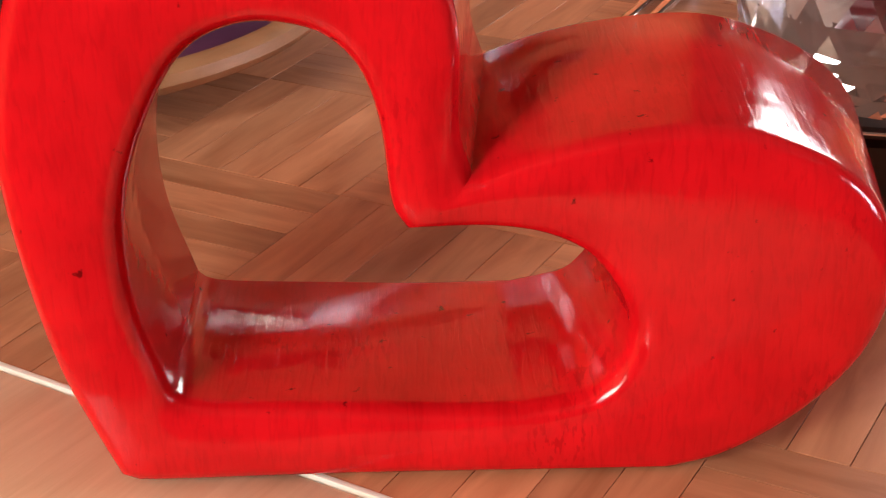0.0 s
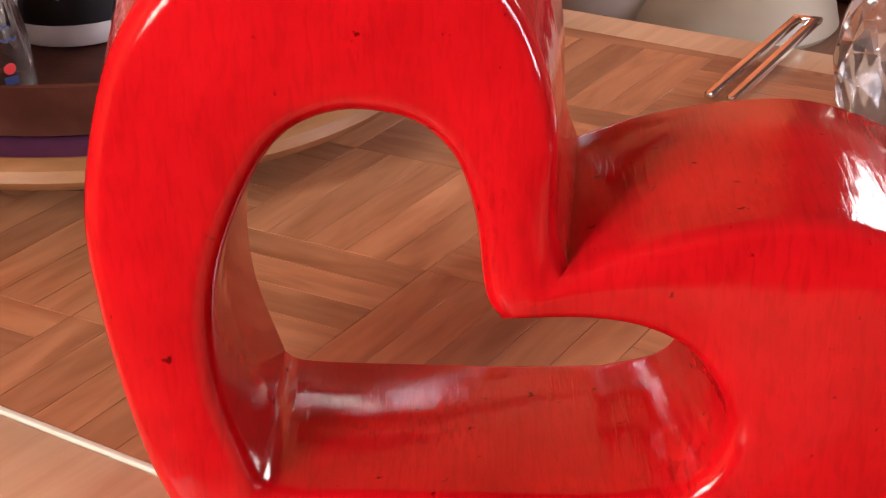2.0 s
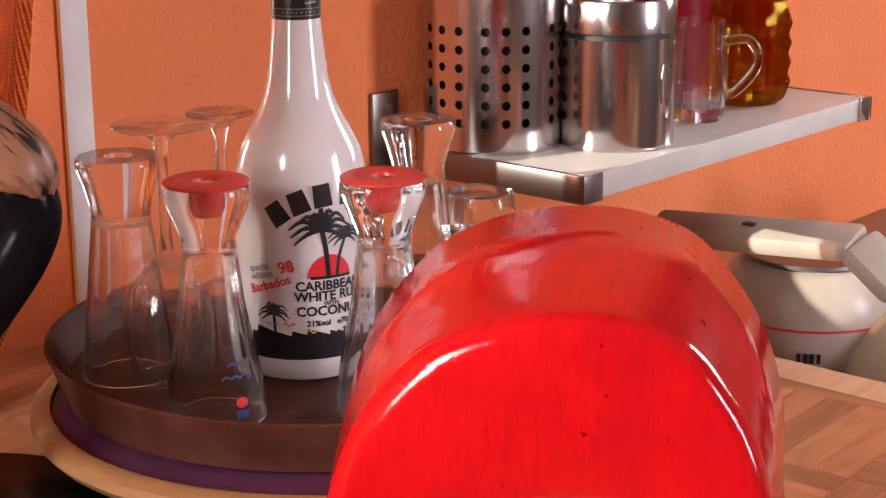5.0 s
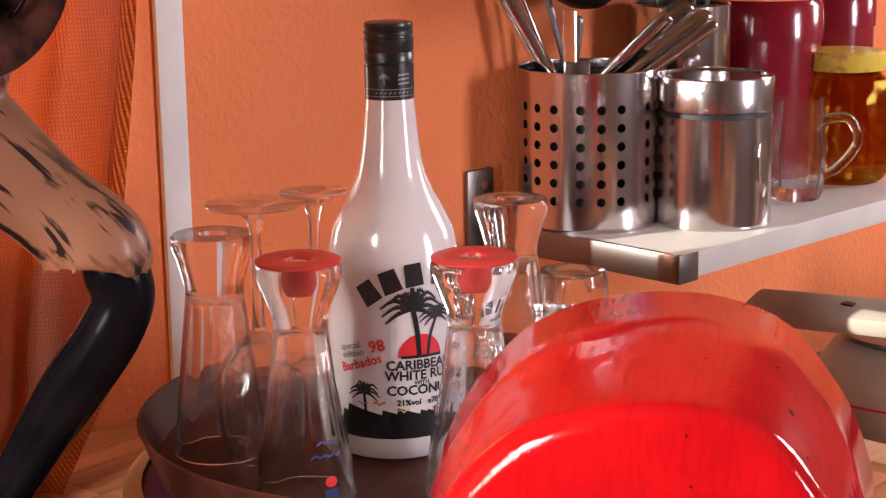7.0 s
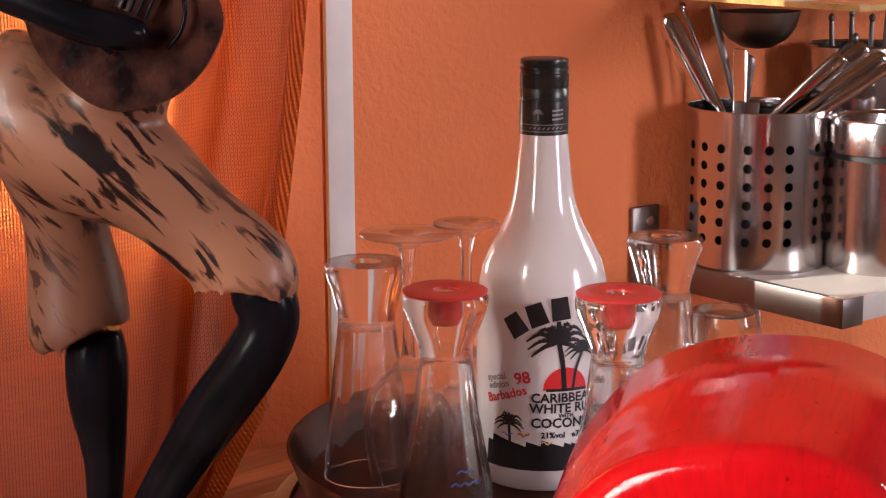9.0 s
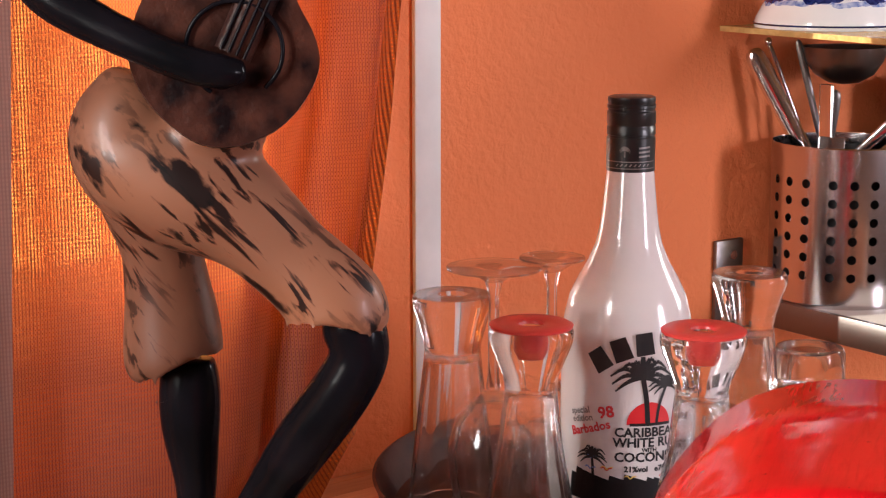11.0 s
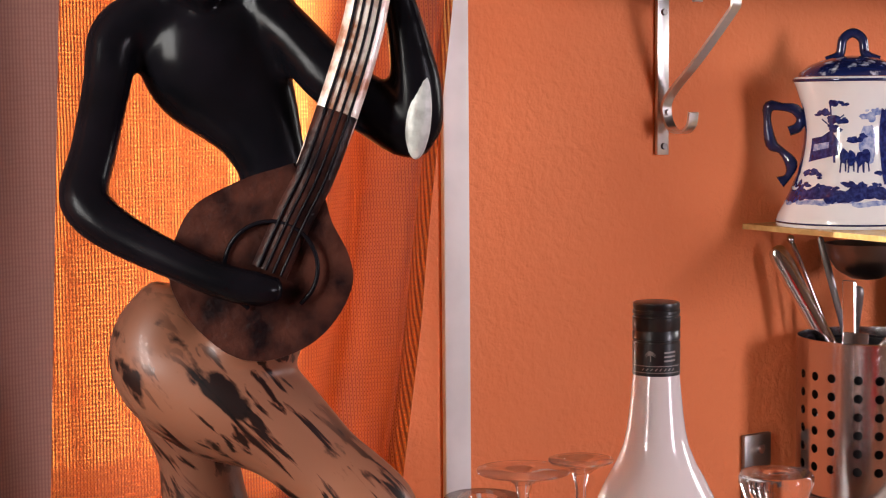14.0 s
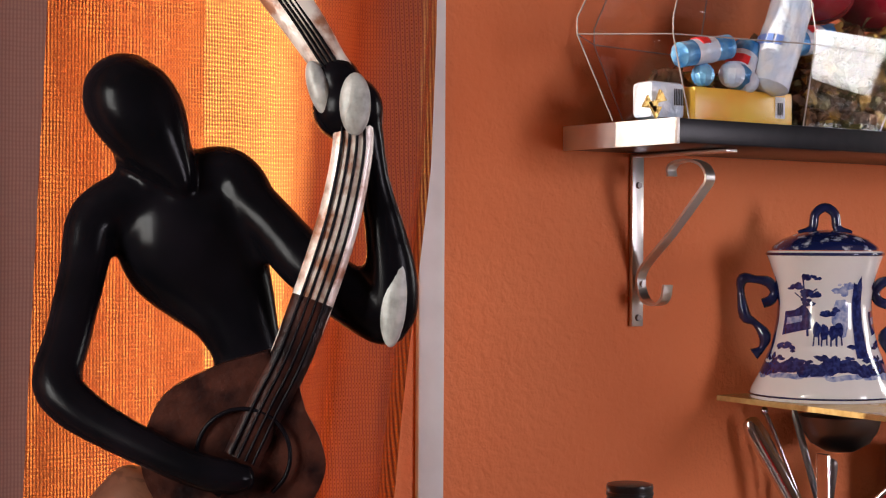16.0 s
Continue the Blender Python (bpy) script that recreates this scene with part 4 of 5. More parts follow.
utensil("kitchen_tongs", CA, 0.36, -0.2, SZ + 0.08, -0.90, -0.1, 3.36, 0.19, 0.09, "shiny steel kitchen tongs leaning in the holder", CHROME)
utensil("whisk", CA, 0.20, 0.05, SZ + 0.08, -0.74, 0.05, 3.42, 0.05, 0.05, "thin steel whisk handle in the holder", STEEL, "end")
utensil("ladle", CA, 0.16, 0.1, SZ + 0.08, -0.46, 0.15, 3.44, 0.07, 0.03, "dark steel ladle standing in the holder", DARK_STEEL, "ladle")
utensil("can_opener", CA, -0.3, 0.1, SZ + 0.08, -0.10, 0.0, 2.98, 0.12, 0.06, "steel can opener in the holder", DARK_STEEL)
utensil("carving_knife", CA, -0.50, 0.0, 1.75, 0.76, -0.05, 2.98, 0.17, 0.06, "steel knife handle leaning in the holder", CHROME)
utensil("fork", CA, -0.50, -0.2, 1.75, 1.12, -0.2, 3.00, 0.16, 0.08, "steel fork handle leaning in the holder", CHROME)
utensil("bread_knife", CA, -0.50, 0.15, 1.80, 1.0, 0.1, 3.06, 0.17, 0.06, "shiny steel knife handle leaning in the holder", STEEL)
utensil("whisk", CA, -0.48, 0.25, 1.70, 0.9, 0.2, 3.12, 0.06, 0.06, "thin steel whisk handle in the holder", DARK_STEEL, "end")
utensil("serving_spoon", CA, -0.50, -0.3, 1.75, 1.16, -0.35, 2.92, 0.11, 0.05, "shiny steel spoon leaning in the holder", STEEL)
tagged(part("spatula", strip(lean(CA, -0.16, -0.25, SZ + 0.1, 0, 0, 0)[0], lean(CA, -0.21, -0.30, 3.06, 0, 0, 0)[0], 0.15, 0.04, tuple(-AHEAD - RIGHT)), CHROME), "flat polished steel spatula handle in the holder", "utensil", "kitchen utensils")
tagged(part("grater", strip(lean(CA, -0.25, -0.52, SZ + 0.1, 0, 0, 0)[0], lean(CA, -0.16, -0.54, 2.60, 0, 0, 0)[0], 0.24, 0.03, tuple(-AHEAD)), STEEL), "small bright steel grater in the holder", "utensil", "kitchen utensils")

C2 = (7.04, 2.08)
jar2 = thing("storage_canister", *C2, SZ, label="brushed steel storage canister with a flat lid and viewing window", category="canister")
part("body", lathe([(0, 0), (0.54, 0), (0.56, 0.02), (0.56, 1.05), (0, 1.05)], 80), STEEL, jar2)
part("seal", lathe([(0, 1.052), (0.545, 1.052), (0.545, 1.098), (0, 1.098)], 64), BLACK_PLASTIC, jar2, "black rubber seal")
part("lid", lathe([(0, 1.10), (0.555, 1.10), (0.565, 1.11), (0.565, 1.40), (0.555, 1.42), (0.5, 1.42), (0.49, 1.40), (0, 1.40)], 80), STEEL, jar2)
a2 = math.atan2(-7.5 - C2[1], -6.1 - C2[0]) + radians(57)
w_ = ball(0, 0, 0, 0.02, 0.115, 0.29, seg=24)
bmesh.ops.transform(w_, matrix=Matrix.Translation((0.553 * math.cos(a2), 0.553 * math.sin(a2), 0.56)) @ Matrix.Rotation(a2, 4, "Z"), verts=w_.verts)
part("viewing_window", w_, CHROME, jar2, "oval bulging viewing window")
tagged(part("steel_pot", lathe([(0, SZ), (0.5, SZ), (0.52, SZ + 0.03), (0.52, 2.98), (0.5, 3.0), (0.48, 2.98), (0.48, SZ + 0.1), (0, SZ + 0.1)], 64, (7.85, 3.12)), STEEL), "tall brushed steel pot at the back of the shelf", "pot")
for k, (u, dz) in enumerate(((-0.25, 3.3), (-0.05, 3.35), (0.15, 3.3), (0.3, 3.42))):
    utensil("skewer", (7.85, 3.12), u * 0.7, 0, SZ + 0.12, u, 0, dz - 0.05, 0.05, 0.03, "thin dark steel skewer standing in the pot", DARK_STEEL, "end")

RED_ENAMEL = mottled("dark_red_enamel", (0.22, 0.006, 0.018), (0.27, 0.01, 0.024), 20, 0.18, Coat_Weight=0.5)
for x, y, r, h, lab in ((9.3, 3.05, 0.58, 1.95, "large dark red glossy storage tin"), (10.6, 3.1, 0.5, 2.0, "dark red glossy storage tin")):
    t = thing("storage_tin", x, y, SZ, label=lab, category="tin", group="red tins")
    part("body", lathe([(0, 0), (r, 0), (r, h * 0.78), (0, h * 0.78)], 64), RED_ENAMEL, t)
    part("lid", lathe([(0, h * 0.782), (r + 0.02, h * 0.782), (r + 0.02, h * 0.97), (r - 0.02, h), (0, h)], 64), RED_ENAMEL, t)
tagged(part("tin_box", lathe([(0, SZ), (0.4, SZ), (0.4, 2.06), (0.42, 2.07), (0.42, 2.2), (0.38, 2.22), (0, 2.22)], 48, (8.3, 2.95)), RED_ENAMEL), "low dark red tin behind the canister", "tin", "red tins")

AMBER = clear_glass("amber_glass", (0.86, 0.60, 0.12), 0.03, 0.3)
mj = thing("preserve_jar", 9.75, 2.35, SZ, label="amber patterned glass jar with a yellow lid", category="jar")
prof = [(0, 0), (0.4, 0), (0.46, 0.05)]
for k in range(9):
    prof.append((0.48 + 0.02 * (k % 2), 0.12 + 0.105 * k))
prof += [(0.44, 1.1), (0.38, 1.16), (0.38, 1.26), (0, 1.26)]
jar_body = lathe(prof, 24)
for v in jar_body.verts:  # pressed diamond pattern
    if 0.1 < v.co.z < 1.0:
        step = round(math.atan2(v.co.y, v.co.x) / (math.pi / 12)) + round((v.co.z - 0.12) / 0.105)
        k = 1.035 if step % 2 else 0.96
        v.co.x, v.co.y = v.co.x * k, v.co.y * k
part("glass_body", jar_body, AMBER, mj, angle=10)
YELLOW_LID = mottled("yellow_patterned_lid", (0.72, 0.52, 0.06), (0.5, 0.16, 0.08), 90, 0.35, lo=0.55, hi=0.7)
part("lid", lathe([(0.36, 1.2), (0.42, 1.2), (0.43, 1.22), (0.43, 1.37), (0.40, 1.40), (0, 1.40)], 48), YELLOW_LID, mj, "yellow lid with small printed flowers")
mug = thing("glass_mug", 8.52, 2.12, SZ, label="small clear glass mug with a handle", category="mug")
part("bowl", lathe([(0, 0.0), (0.24, 0.0), (0.27, 0.06), (0.30, 0.3), (0.31, 0.5), (0.28, 0.75), (0.27, 0.95), (0.27, 1.03), (0.245, 1.03), (0.245, 0.95), (0.255, 0.75), (0.28, 0.5), (0.27, 0.3), (0.23, 0.14), (0, 0.12)], 12), CLEAR, mug, angle=15)
hp = [RIGHT * u + Vector((0, 0, z)) for u, z in ((0.26, 0.25), (0.4, 0.28), (0.6, 0.5), (0.62, 0.68), (0.5, 0.82), (0.26, 0.8))]
part("handle", tube([(*p, 0.05) for p in hp], 12), CLEAR, mug)

# ---- blue and white lidded jar ----
BLUE_CHINA = mottled("blue_china", (0.006, 0.010, 0.045), (0.018, 0.028, 0.11), 60, 0.12, Coat_Weight=0.5)
WHITE_CHINA = mottled("white_china", (0.8, 0.79, 0.77), (0.74, 0.73, 0.72), 20, 0.1, Coat_Weight=0.4)
COBALT = mottled("cobalt_painting", (0.006, 0.010, 0.075), (0.03, 0.05, 0.21), 260, 0.1, lo=0.4, hi=0.7, Coat_Weight=0.5)
COBALT_WASH = mottled("pale_cobalt_painting", (0.14, 0.20, 0.46), (0.50, 0.54, 0.68), 200, 0.1, lo=0.35, hi=0.65, Coat_Weight=0.5)
LID_CHINA = mottled("blue_white_lid", (0.008, 0.014, 0.075), (0.55, 0.57, 0.64), 95, 0.12, lo=0.55, hi=0.66, Coat_Weight=0.5)
dj = thing("lidded_jar", 6.02, 3.0, 3.58, label="blue and white porcelain lidded jar with scroll handles", category="jar")
JAR_PROFILE = [(0, 0), (0.69, 0), (0.70, 0.03), (0.68, 0.1), (0.58, 0.28), (0.49, 0.5), (0.44, 0.75), (0.43, 0.92), (0.46, 1.12), (0.52, 1.3), (0.55, 1.37), (0.53, 1.39), (0, 1.39)]
part("body", lathe(JAR_PROFILE, 72), WHITE_CHINA, dj)
JAR_FACE = math.degrees(math.atan2(-11.0, -12.2))
rj = random.Random(21)


def on_jar(bm, lift=0.004):
    """Bends a flat painting (x across, z up) round the jar's waisted body."""
    hs, rs_ = [p[1] for p in JAR_PROFILE[2:11]], [p[0] for p in JAR_PROFILE[2:11]]
    for v in bm.verts:
        r = float(np.interp(v.co.z, hs, rs_)) + lift
        a = radians(JAR_FACE) + v.co.x / 0.46
        v.co = Vector((r * math.cos(a), r * math.sin(a), v.co.z))
    return bm


def blot(x, z, w, h, bm=None, rough=0.35, n=11):
    """A brush blot with an uneven rim."""
    k0 = rj.uniform(0, 6)
    rim = [(x + w * math.cos(k0 + 2 * math.pi * k / n) * rj.uniform(1 - rough, 1), z + h * math.sin(k0 + 2 * math.pi * k / n) * rj.uniform(1 - rough, 1)) for k in range(n)]
    return merge(bm, flat_shape(rim, 0.07))


def foliage(x, z, w, h, count):
    bm = None
    for _ in range(count):
        a, d = rj.uniform(0, 6.28), math.sqrt(rj.random())
        bm = blot(x + w * d * math.cos(a), z + h * d * math.sin(a), rj.uniform(0.028, 0.065), rj.uniform(0.016, 0.036), bm, 0.5, 8)
    return bm


def landscape(x0):
    """One painted view: trees, a house, a tower and a bank of ground."""
    for dx in np.arange(-0.5, 0.56, 0.09):
        part("painted_ground", on_jar(blot(x0 + dx, 0.30 + rj.uniform(-0.02, 0.03), 0.095, 0.072)), COBALT, dj)
        part("painted_wash", on_jar(blot(x0 + dx + 0.03, 0.235 + rj.uniform(-0.015, 0.02), 0.08, 0.03), 0.003), COBALT_WASH, dj)
    for dx, z, n in ((-0.46, 0.38, 4), (-0.2, 0.37, 4), (0.02, 0.4, 6), (0.16, 0.38, 5), (0.4, 0.4, 4)):
        part("painted_shrub", on_jar(foliage(x0 + dx, z, 0.10, 0.03, n + 4)), COBALT, dj)
    part("painted_house", on_jar(flat_shape([(x0 + p, q) for p, q in ((-0.44, 0.60), (-0.12, 0.67), (-0.12, 0.80), (-0.20, 0.90), (-0.30, 0.84), (-0.44, 0.82))])), COBALT, dj)
    part("painted_house", on_jar(flat_shape([(x0 + p, q) for p, q in ((-0.40, 0.70), (-0.22, 0.735), (-0.22, 0.79), (-0.40, 0.765))]), 0.006), COBALT_WASH, dj)
    part("painted_trunk", on_jar(strokes([(x0 - 0.15, 0.60, x0 - 0.19, 0.9, 0.022), (x0 - 0.19, 0.9, x0 - 0.20, 1.14, 0.016), (x0 - 0.19, 0.92, x0 - 0.30, 1.0, 0.012), (x0 - 0.19, 0.95, x0 - 0.07, 1.04, 0.012)])), COBALT, dj)
    for dx, z, w, h, n in ((-0.29, 1.06, 0.08, 0.03, 8), (-0.12, 1.14, 0.08, 0.03, 9), (-0.2, 1.0, 0.06, 0.03, 6), (-0.08, 0.99, 0.05, 0.02, 4), (-0.17, 0.92, 0.07, 0.03, 7), (0.04, 0.82, 0.09, 0.04, 9)):
        part("painted_leaves", on_jar(foliage(x0 + dx, z, w, h, n)), COBALT, dj)
    part("painted_leaves", on_jar(foliage(x0 + 0.18, 1.04, 0.11, 0.06, 16), 0.003), COBALT_WASH, dj)
    part("painted_haze", on_jar(blot(x0 + 0.16, 0.78, 0.10, 0.22), 0.002), COBALT_WASH, dj)
    for dx in (-0.07, 0.0, 0.08, 0.13):
        part("painted_blot", on_jar(blot(x0 + dx, 0.65 + rj.uniform(-0.02, 0.02), 0.05, 0.085)), COBALT, dj)
        part("painted_blot", on_jar(strokes([(x0 + dx - 0.02, 0.61, x0 + dx - 0.025, 0.51, 0.014), (x0 + dx + 0.02, 0.61, x0 + dx + 0.022, 0.52, 0.014)])), COBALT, dj)
    part("painted_tower", on_jar(flat_shape([(x0 + p, q) for p, q in ((0.27, 0.40), (0.40, 0.40), (0.39, 1.05), (0.36, 1.16), (0.32, 1.08), (0.28, 1.10))])), COBALT, dj)
    for dx, z in ((-0.42, 0.50), (-0.35, 0.53), (-0.28, 0.49), (0.24, 0.5)):
        part("painted_shrub", on_jar(foliage(x0 + dx, z, 0.04, 0.03, 4)), COBALT, dj)


for turn_ in (-0.96, 0.0, 0.96):
    landscape(turn_)
part("foot_line", lathe([(0.700, 0.028), (0.706, 0.036), (0.702, 0.045)], 72), BLUE_CHINA, dj)
part("rim_line", lathe([(0.545, 1.345), (0.553, 1.355), (0.553, 1.366), (0.549, 1.372)], 72), BLUE_CHINA, dj)
lid_ = part("lid", lathe([(0, 1.395), (0.50, 1.395), (0.49, 1.43), (0.40, 1.50), (0.25, 1.56), (0.1, 1.585), (0, 1.59)], 64), LID_CHINA, dj, "domed blue and white lid")
kp = [RIGHT * u + Vector((0, 0, z)) for u, z in ((-0.24, 1.54), (-0.12, 1.60), (-0.09, 1.74), (0.0, 1.80), (0.09, 1.74), (0.12, 1.60), (0.24, 1.54))]
part("knob", tube([(*p, 0.045) for p in kp], 12), BLUE_CHINA, lid_, "blue looped knob")
for s in (-1, 1):
    hp = [RIGHT * s * u + Vector((0, 0, z)) for u, z in ((0.58, 0.885), (0.50, 0.92), (0.47, 1.0), (0.525, 1.09), (0.65, 1.115), (0.765, 1.12), (0.785, 1.0), (0.745, 0.77), (0.65, 0.70), (0.557, 0.58), (0.585, 0.46), (0.66, 0.40))]
    part("handle", tube([(*p, 0.048 + 0.014 * math.sin(3 * k)) for k, p in enumerate(hp)], 10, 4), BLUE_CHINA, dj, "dark blue scroll handle")

# ---- carved guitarist ----
CARVED_BLACK = mottled("black_polished_wood", (0.003, 0.003, 0.004), (0.006, 0.005, 0.007), 30, 0.18, relief=0.0002, rough_hi=0.28, Specular_IOR_Level=0.07)
GUITAR_BROWN = mottled("dark_brown_stained_wood", (0.006, 0.0025, 0.003), (0.055, 0.018, 0.012), 55, 0.24, relief=0.0022, rough_hi=0.45, Specular_IOR_Level=0.13)
NECK_PALE = mottled("worn_silvered_wood", (0.82, 0.74, 0.66), (0.36, 0.16, 0.09), 75, 0.3, 0.15, relief=0.0008, lo=0.44, hi=0.62)
SILVER_PAINT = mottled("worn_silver_paint", (0.50, 0.51, 0.48), (0.2, 0.2, 0.18), 90, 0.5, 0.2, relief=0.0010, lo=0.45, hi=0.75)
TROUSER = material("veined_tan_lacquer", (0.45, 0.27, 0.17), 0.42, Coat_Weight=0.06, Specular_IOR_Level=0.25)
n_, l_, b_ = nodes(TROUSER)
v1 = texture(TROUSER, scale=160, detail=4)
v1.inputs["Distortion"].default_value = 0.5
v2 = texture(TROUSER, scale=44, detail=10)
v3 = texture(TROUSER, scale=6, detail=2)
for tx_, long_ in ((v1, (1, 1, 7.0)), (v2, (1, 1, 2.2))):
    mp_ = tx_.inputs["Vector"].links[0].from_node
    mp_.vector_type = "TEXTURE"
    mp_.inputs["Rotation"].default_value = (0, radians(-42), radians(-35))
    mp_.inputs["Scale"].default_value = long_
lines = ramp(TROUSER, v1, [(0.40, (0.05, 0.03, 0.035)), (0.425, (0.5, 0.42, 0.4)), (0.46, (1, 1, 1))])
blots = ramp(TROUSER, v2, [(0.355, (0.04, 0.03, 0.045)), (0.40, (1, 1, 1))])
tan = ramp(TROUSER, v3, [(0.3, (0.085, 0.032, 0.021)), (0.65, (0.25, 0.105, 0.058))])
mask = ramp(TROUSER, texture(TROUSER, scale=9, detail=3), [(0.32, (0, 0, 0)), (0.45, (1, 1, 1))])
veined = blend(TROUSER, mask.outputs[0], tan.outputs[0], blend(TROUSER, 1.0, tan.outputs[0], lines.outputs[0], "MULTIPLY"))
l_.new(blend(TROUSER, 1.0, veined, blots.outputs[0], "MULTIPLY"), b_.inputs["Base Color"])

S0 = Vector((-1.6, 0.2, 0))
SR = Vector((0.821, -0.571, 0))
SN = Vector((-0.571, -0.821, 0))
FRONT = Vector((-6.2, -8.0, 4.75))  # where the figure looks


def at(u, w, z):
    p = S0 + SR * u + Vector((0, 0, z))
    return p + (FRONT - p).normalized() * w


def limb(rows, mat=0, flat=1.0, bm=None, seg=20):
    """A limb of the figure: rows of across, towards the room, up, radius."""
    return tube([(*at(u, w, z), r) for u, w, z, r in rows], seg, 6, flat, SN if flat != 1.0 else None, bm, mat)


def fused(bm, voxel, rounds, mat):
    """One smooth skin round overlapping limbs, drawn in decimetres."""
    tmp = new("shell", mesh_of("shell", bm))
    md = tmp.modifiers.new("skin", "REMESH")
    md.mode, md.voxel_size = "VOXEL", voxel
    sm = tmp.modifiers.new("soft", "SMOOTH")
    sm.factor, sm.iterations = 0.5, rounds
    bpy.context.view_layer.update()
    me = bpy.data.meshes.new_from_object(tmp.evaluated_get(bpy.context.evaluated_depsgraph_get()))
    out = bmesh.new()
    out.from_mesh(me)
    for v in out.verts:
        v.co /= DM
    for f in out.faces:
        f.material_index = mat
    old = tmp.data
    bpy.data.objects.remove(tmp)
    bpy.data.meshes.remove(old)
    bpy.data.meshes.remove(me)
    return out


def guitarist():
    bm = None
    turn = Matrix((SR, SN, Vector((0, 0, 1)))).transposed().to_4x4()
    # head and neck
    bm = limb([(-0.892, -0.15, 6.035, 0.01), (-0.885, -0.15, 6.02, 0.09), (-0.86, -0.15, 5.965, 0.175), (-0.80, -0.14, 5.84, 0.25), (-0.70, -0.12, 5.69, 0.255), (-0.60, -0.08, 5.52, 0.195), (-0.51, -0.04, 5.39, 0.11), (-0.45, 0, 5.28, 0.03)], 0, 1.0, bm, 28)
    bm = limb([(-0.72, -0.2, 5.52, 0.15), (-0.63, -0.22, 5.3, 0.15), (-0.55, -0.25, 5.05, 0.25)], 0, 1.0, bm)
    # shoulders and trunk
    bm = limb([(-1.0, -0.1, 5.06, 0.13), (-0.95, -0.14, 5.14, 0.155), (-0.8, -0.2, 5.22, 0.175), (-0.5, -0.25, 5.28, 0.2), (-0.27, -0.25, 5.385, 0.165), (-0.14, -0.22, 5.32, 0.15), (-0.06, -0.2, 5.2, 0.12)], 0, 1.0, bm)
    bm = limb([(-0.52, -0.25, 5.32, 0.26), (-0.50, -0.25, 5.18, 0.38), (-0.42, -0.25, 4.98, 0.41), (-0.27, -0.25, 4.76, 0.33), (-0.16, -0.25, 4.55, 0.235), (-0.10, -0.25, 4.3, 0.2), (-0.22, -0.25, 3.9, 0.26), (-0.4, -0.2, 3.5, 0.33)], 0, 0.62, bm, 28)
    # arm that strums
    bm = limb([(-0.98, -0.12, 5.1, 0.15), (-1.02, -0.02, 4.85, 0.135), (-1.10, 0.2, 4.5, 0.128), (-1.165, 0.36, 4.25, 0.135), (-1.08, 0.42, 4.12, 0.13), (-0.9, 0.47, 4.0, 0.115), (-0.6, 0.55, 3.85, 0.10), (-0.38, 0.58, 3.76, 0.10), (-0.2, 0.56, 3.72, 0.095), (-0.07, 0.52, 3.72, 0.06)], 0, 1.0, bm)
    # arm that holds the neck
    bm = limb([(-0.17, -0.2, 5.31, 0.14), (0.0, -0.15, 5.13, 0.15), (0.21, -0.05, 4.9, 0.16), (0.45, 0.0, 4.72, 0.16), (0.64, 0.02, 4.58, 0.14), (0.71, 0.03, 4.6, 0.125)], 0, 1.0, bm)
    bm = limb([(0.69, 0.03, 4.5, 0.07), (0.69, 0.04, 4.6, 0.14), (0.69, 0.06, 4.82, 0.145), (0.65, 0.08, 5.08, 0.115), (0.59, 0.1, 5.35, 0.09), (0.55, 0.12, 5.55, 0.10), (0.5, 0.12, 5.72, 0.13)], 0, 1.0, bm)
    bm = ball(*at(0.44, 0.13, 5.76), 0.20, 0.17, 0.19, bm, 0, turn=turn)
    bm = ball(*at(0.38, 0.12, 5.93), 0.13, 0.14, 0.12, bm, 0, turn=turn)
    black = bm
    bm = None
    bm = ball(*at(0.48, 0.30, 5.79), 0.085, 0.05, 0.17, bm, 3, turn=turn)
    bm = ball(*at(0.28, 0.22, 5.87), 0.06, 0.06, 0.16, bm, 3, turn=turn @ Matrix.Rotation(radians(-18), 4, "Y"))
    bm = ball(*at(0.70, 0.155, 4.70), 0.075, 0.05, 0.26, bm, 3, turn=turn @ Matrix.Rotation(radians(4), 4, "Y"))
    # guitar
    out = spline([(-0.70, 3.82), (-0.65, 4.03), (-0.54, 4.2), (-0.29, 4.33), (-0.1, 4.39), (0.06, 4.42), (0.16, 4.27), (0.215, 4.09), (0.30, 3.92), (0.325, 3.75), (0.23, 3.55), (0.07, 3.4), (-0.15, 3.32), (-0.34, 3.34), (-0.52, 3.47), (-0.65, 3.64)], 5, closed=True)
    g = slab([(p[0], p[1]) for p in out], 0.16, 0.42, 0.05)
    for v in g.verts:
        v.co = at(v.co.x, v.co.z - 0.06 * (v.co.x + 0.2), v.co.y)
    for f in g.faces:
        f.material_index = 2
    bm = merge(bm, g)
    ring = [(-0.13 + 0.26 * math.cos(a), 0.445, 3.84 + 0.26 * math.sin(a), 0.012) for a in np.linspace(-0.9, 4.2, 14)]
    bm = limb(ring, 0, 1.0, bm, 8)
    mid_ = [(-0.14, 0.42, 3.82, 0.10), (0.0, 0.40, 4.12, 0.105), (0.12, 0.38, 4.36, 0.11), (0.25, 0.33, 4.7, 0.115), (0.38, 0.27, 5.1, 0.115), (0.455, 0.22, 5.45, 0.112), (0.47, 0.2, 5.68, 0.11), (0.42, 0.18, 5.88, 0.10), (0.33, 0.16, 6.02, 0.10), (0.2, 0.15, 6.22, 0.115), (0.0, 0.12, 6.5, 0.125), (-0.08, 0.1, 6.62, 0.1)]
    bm = limb(mid_[2:], 4, 0.45, bm)
    bm = limb(mid_[:4], 2, 0.5, bm)
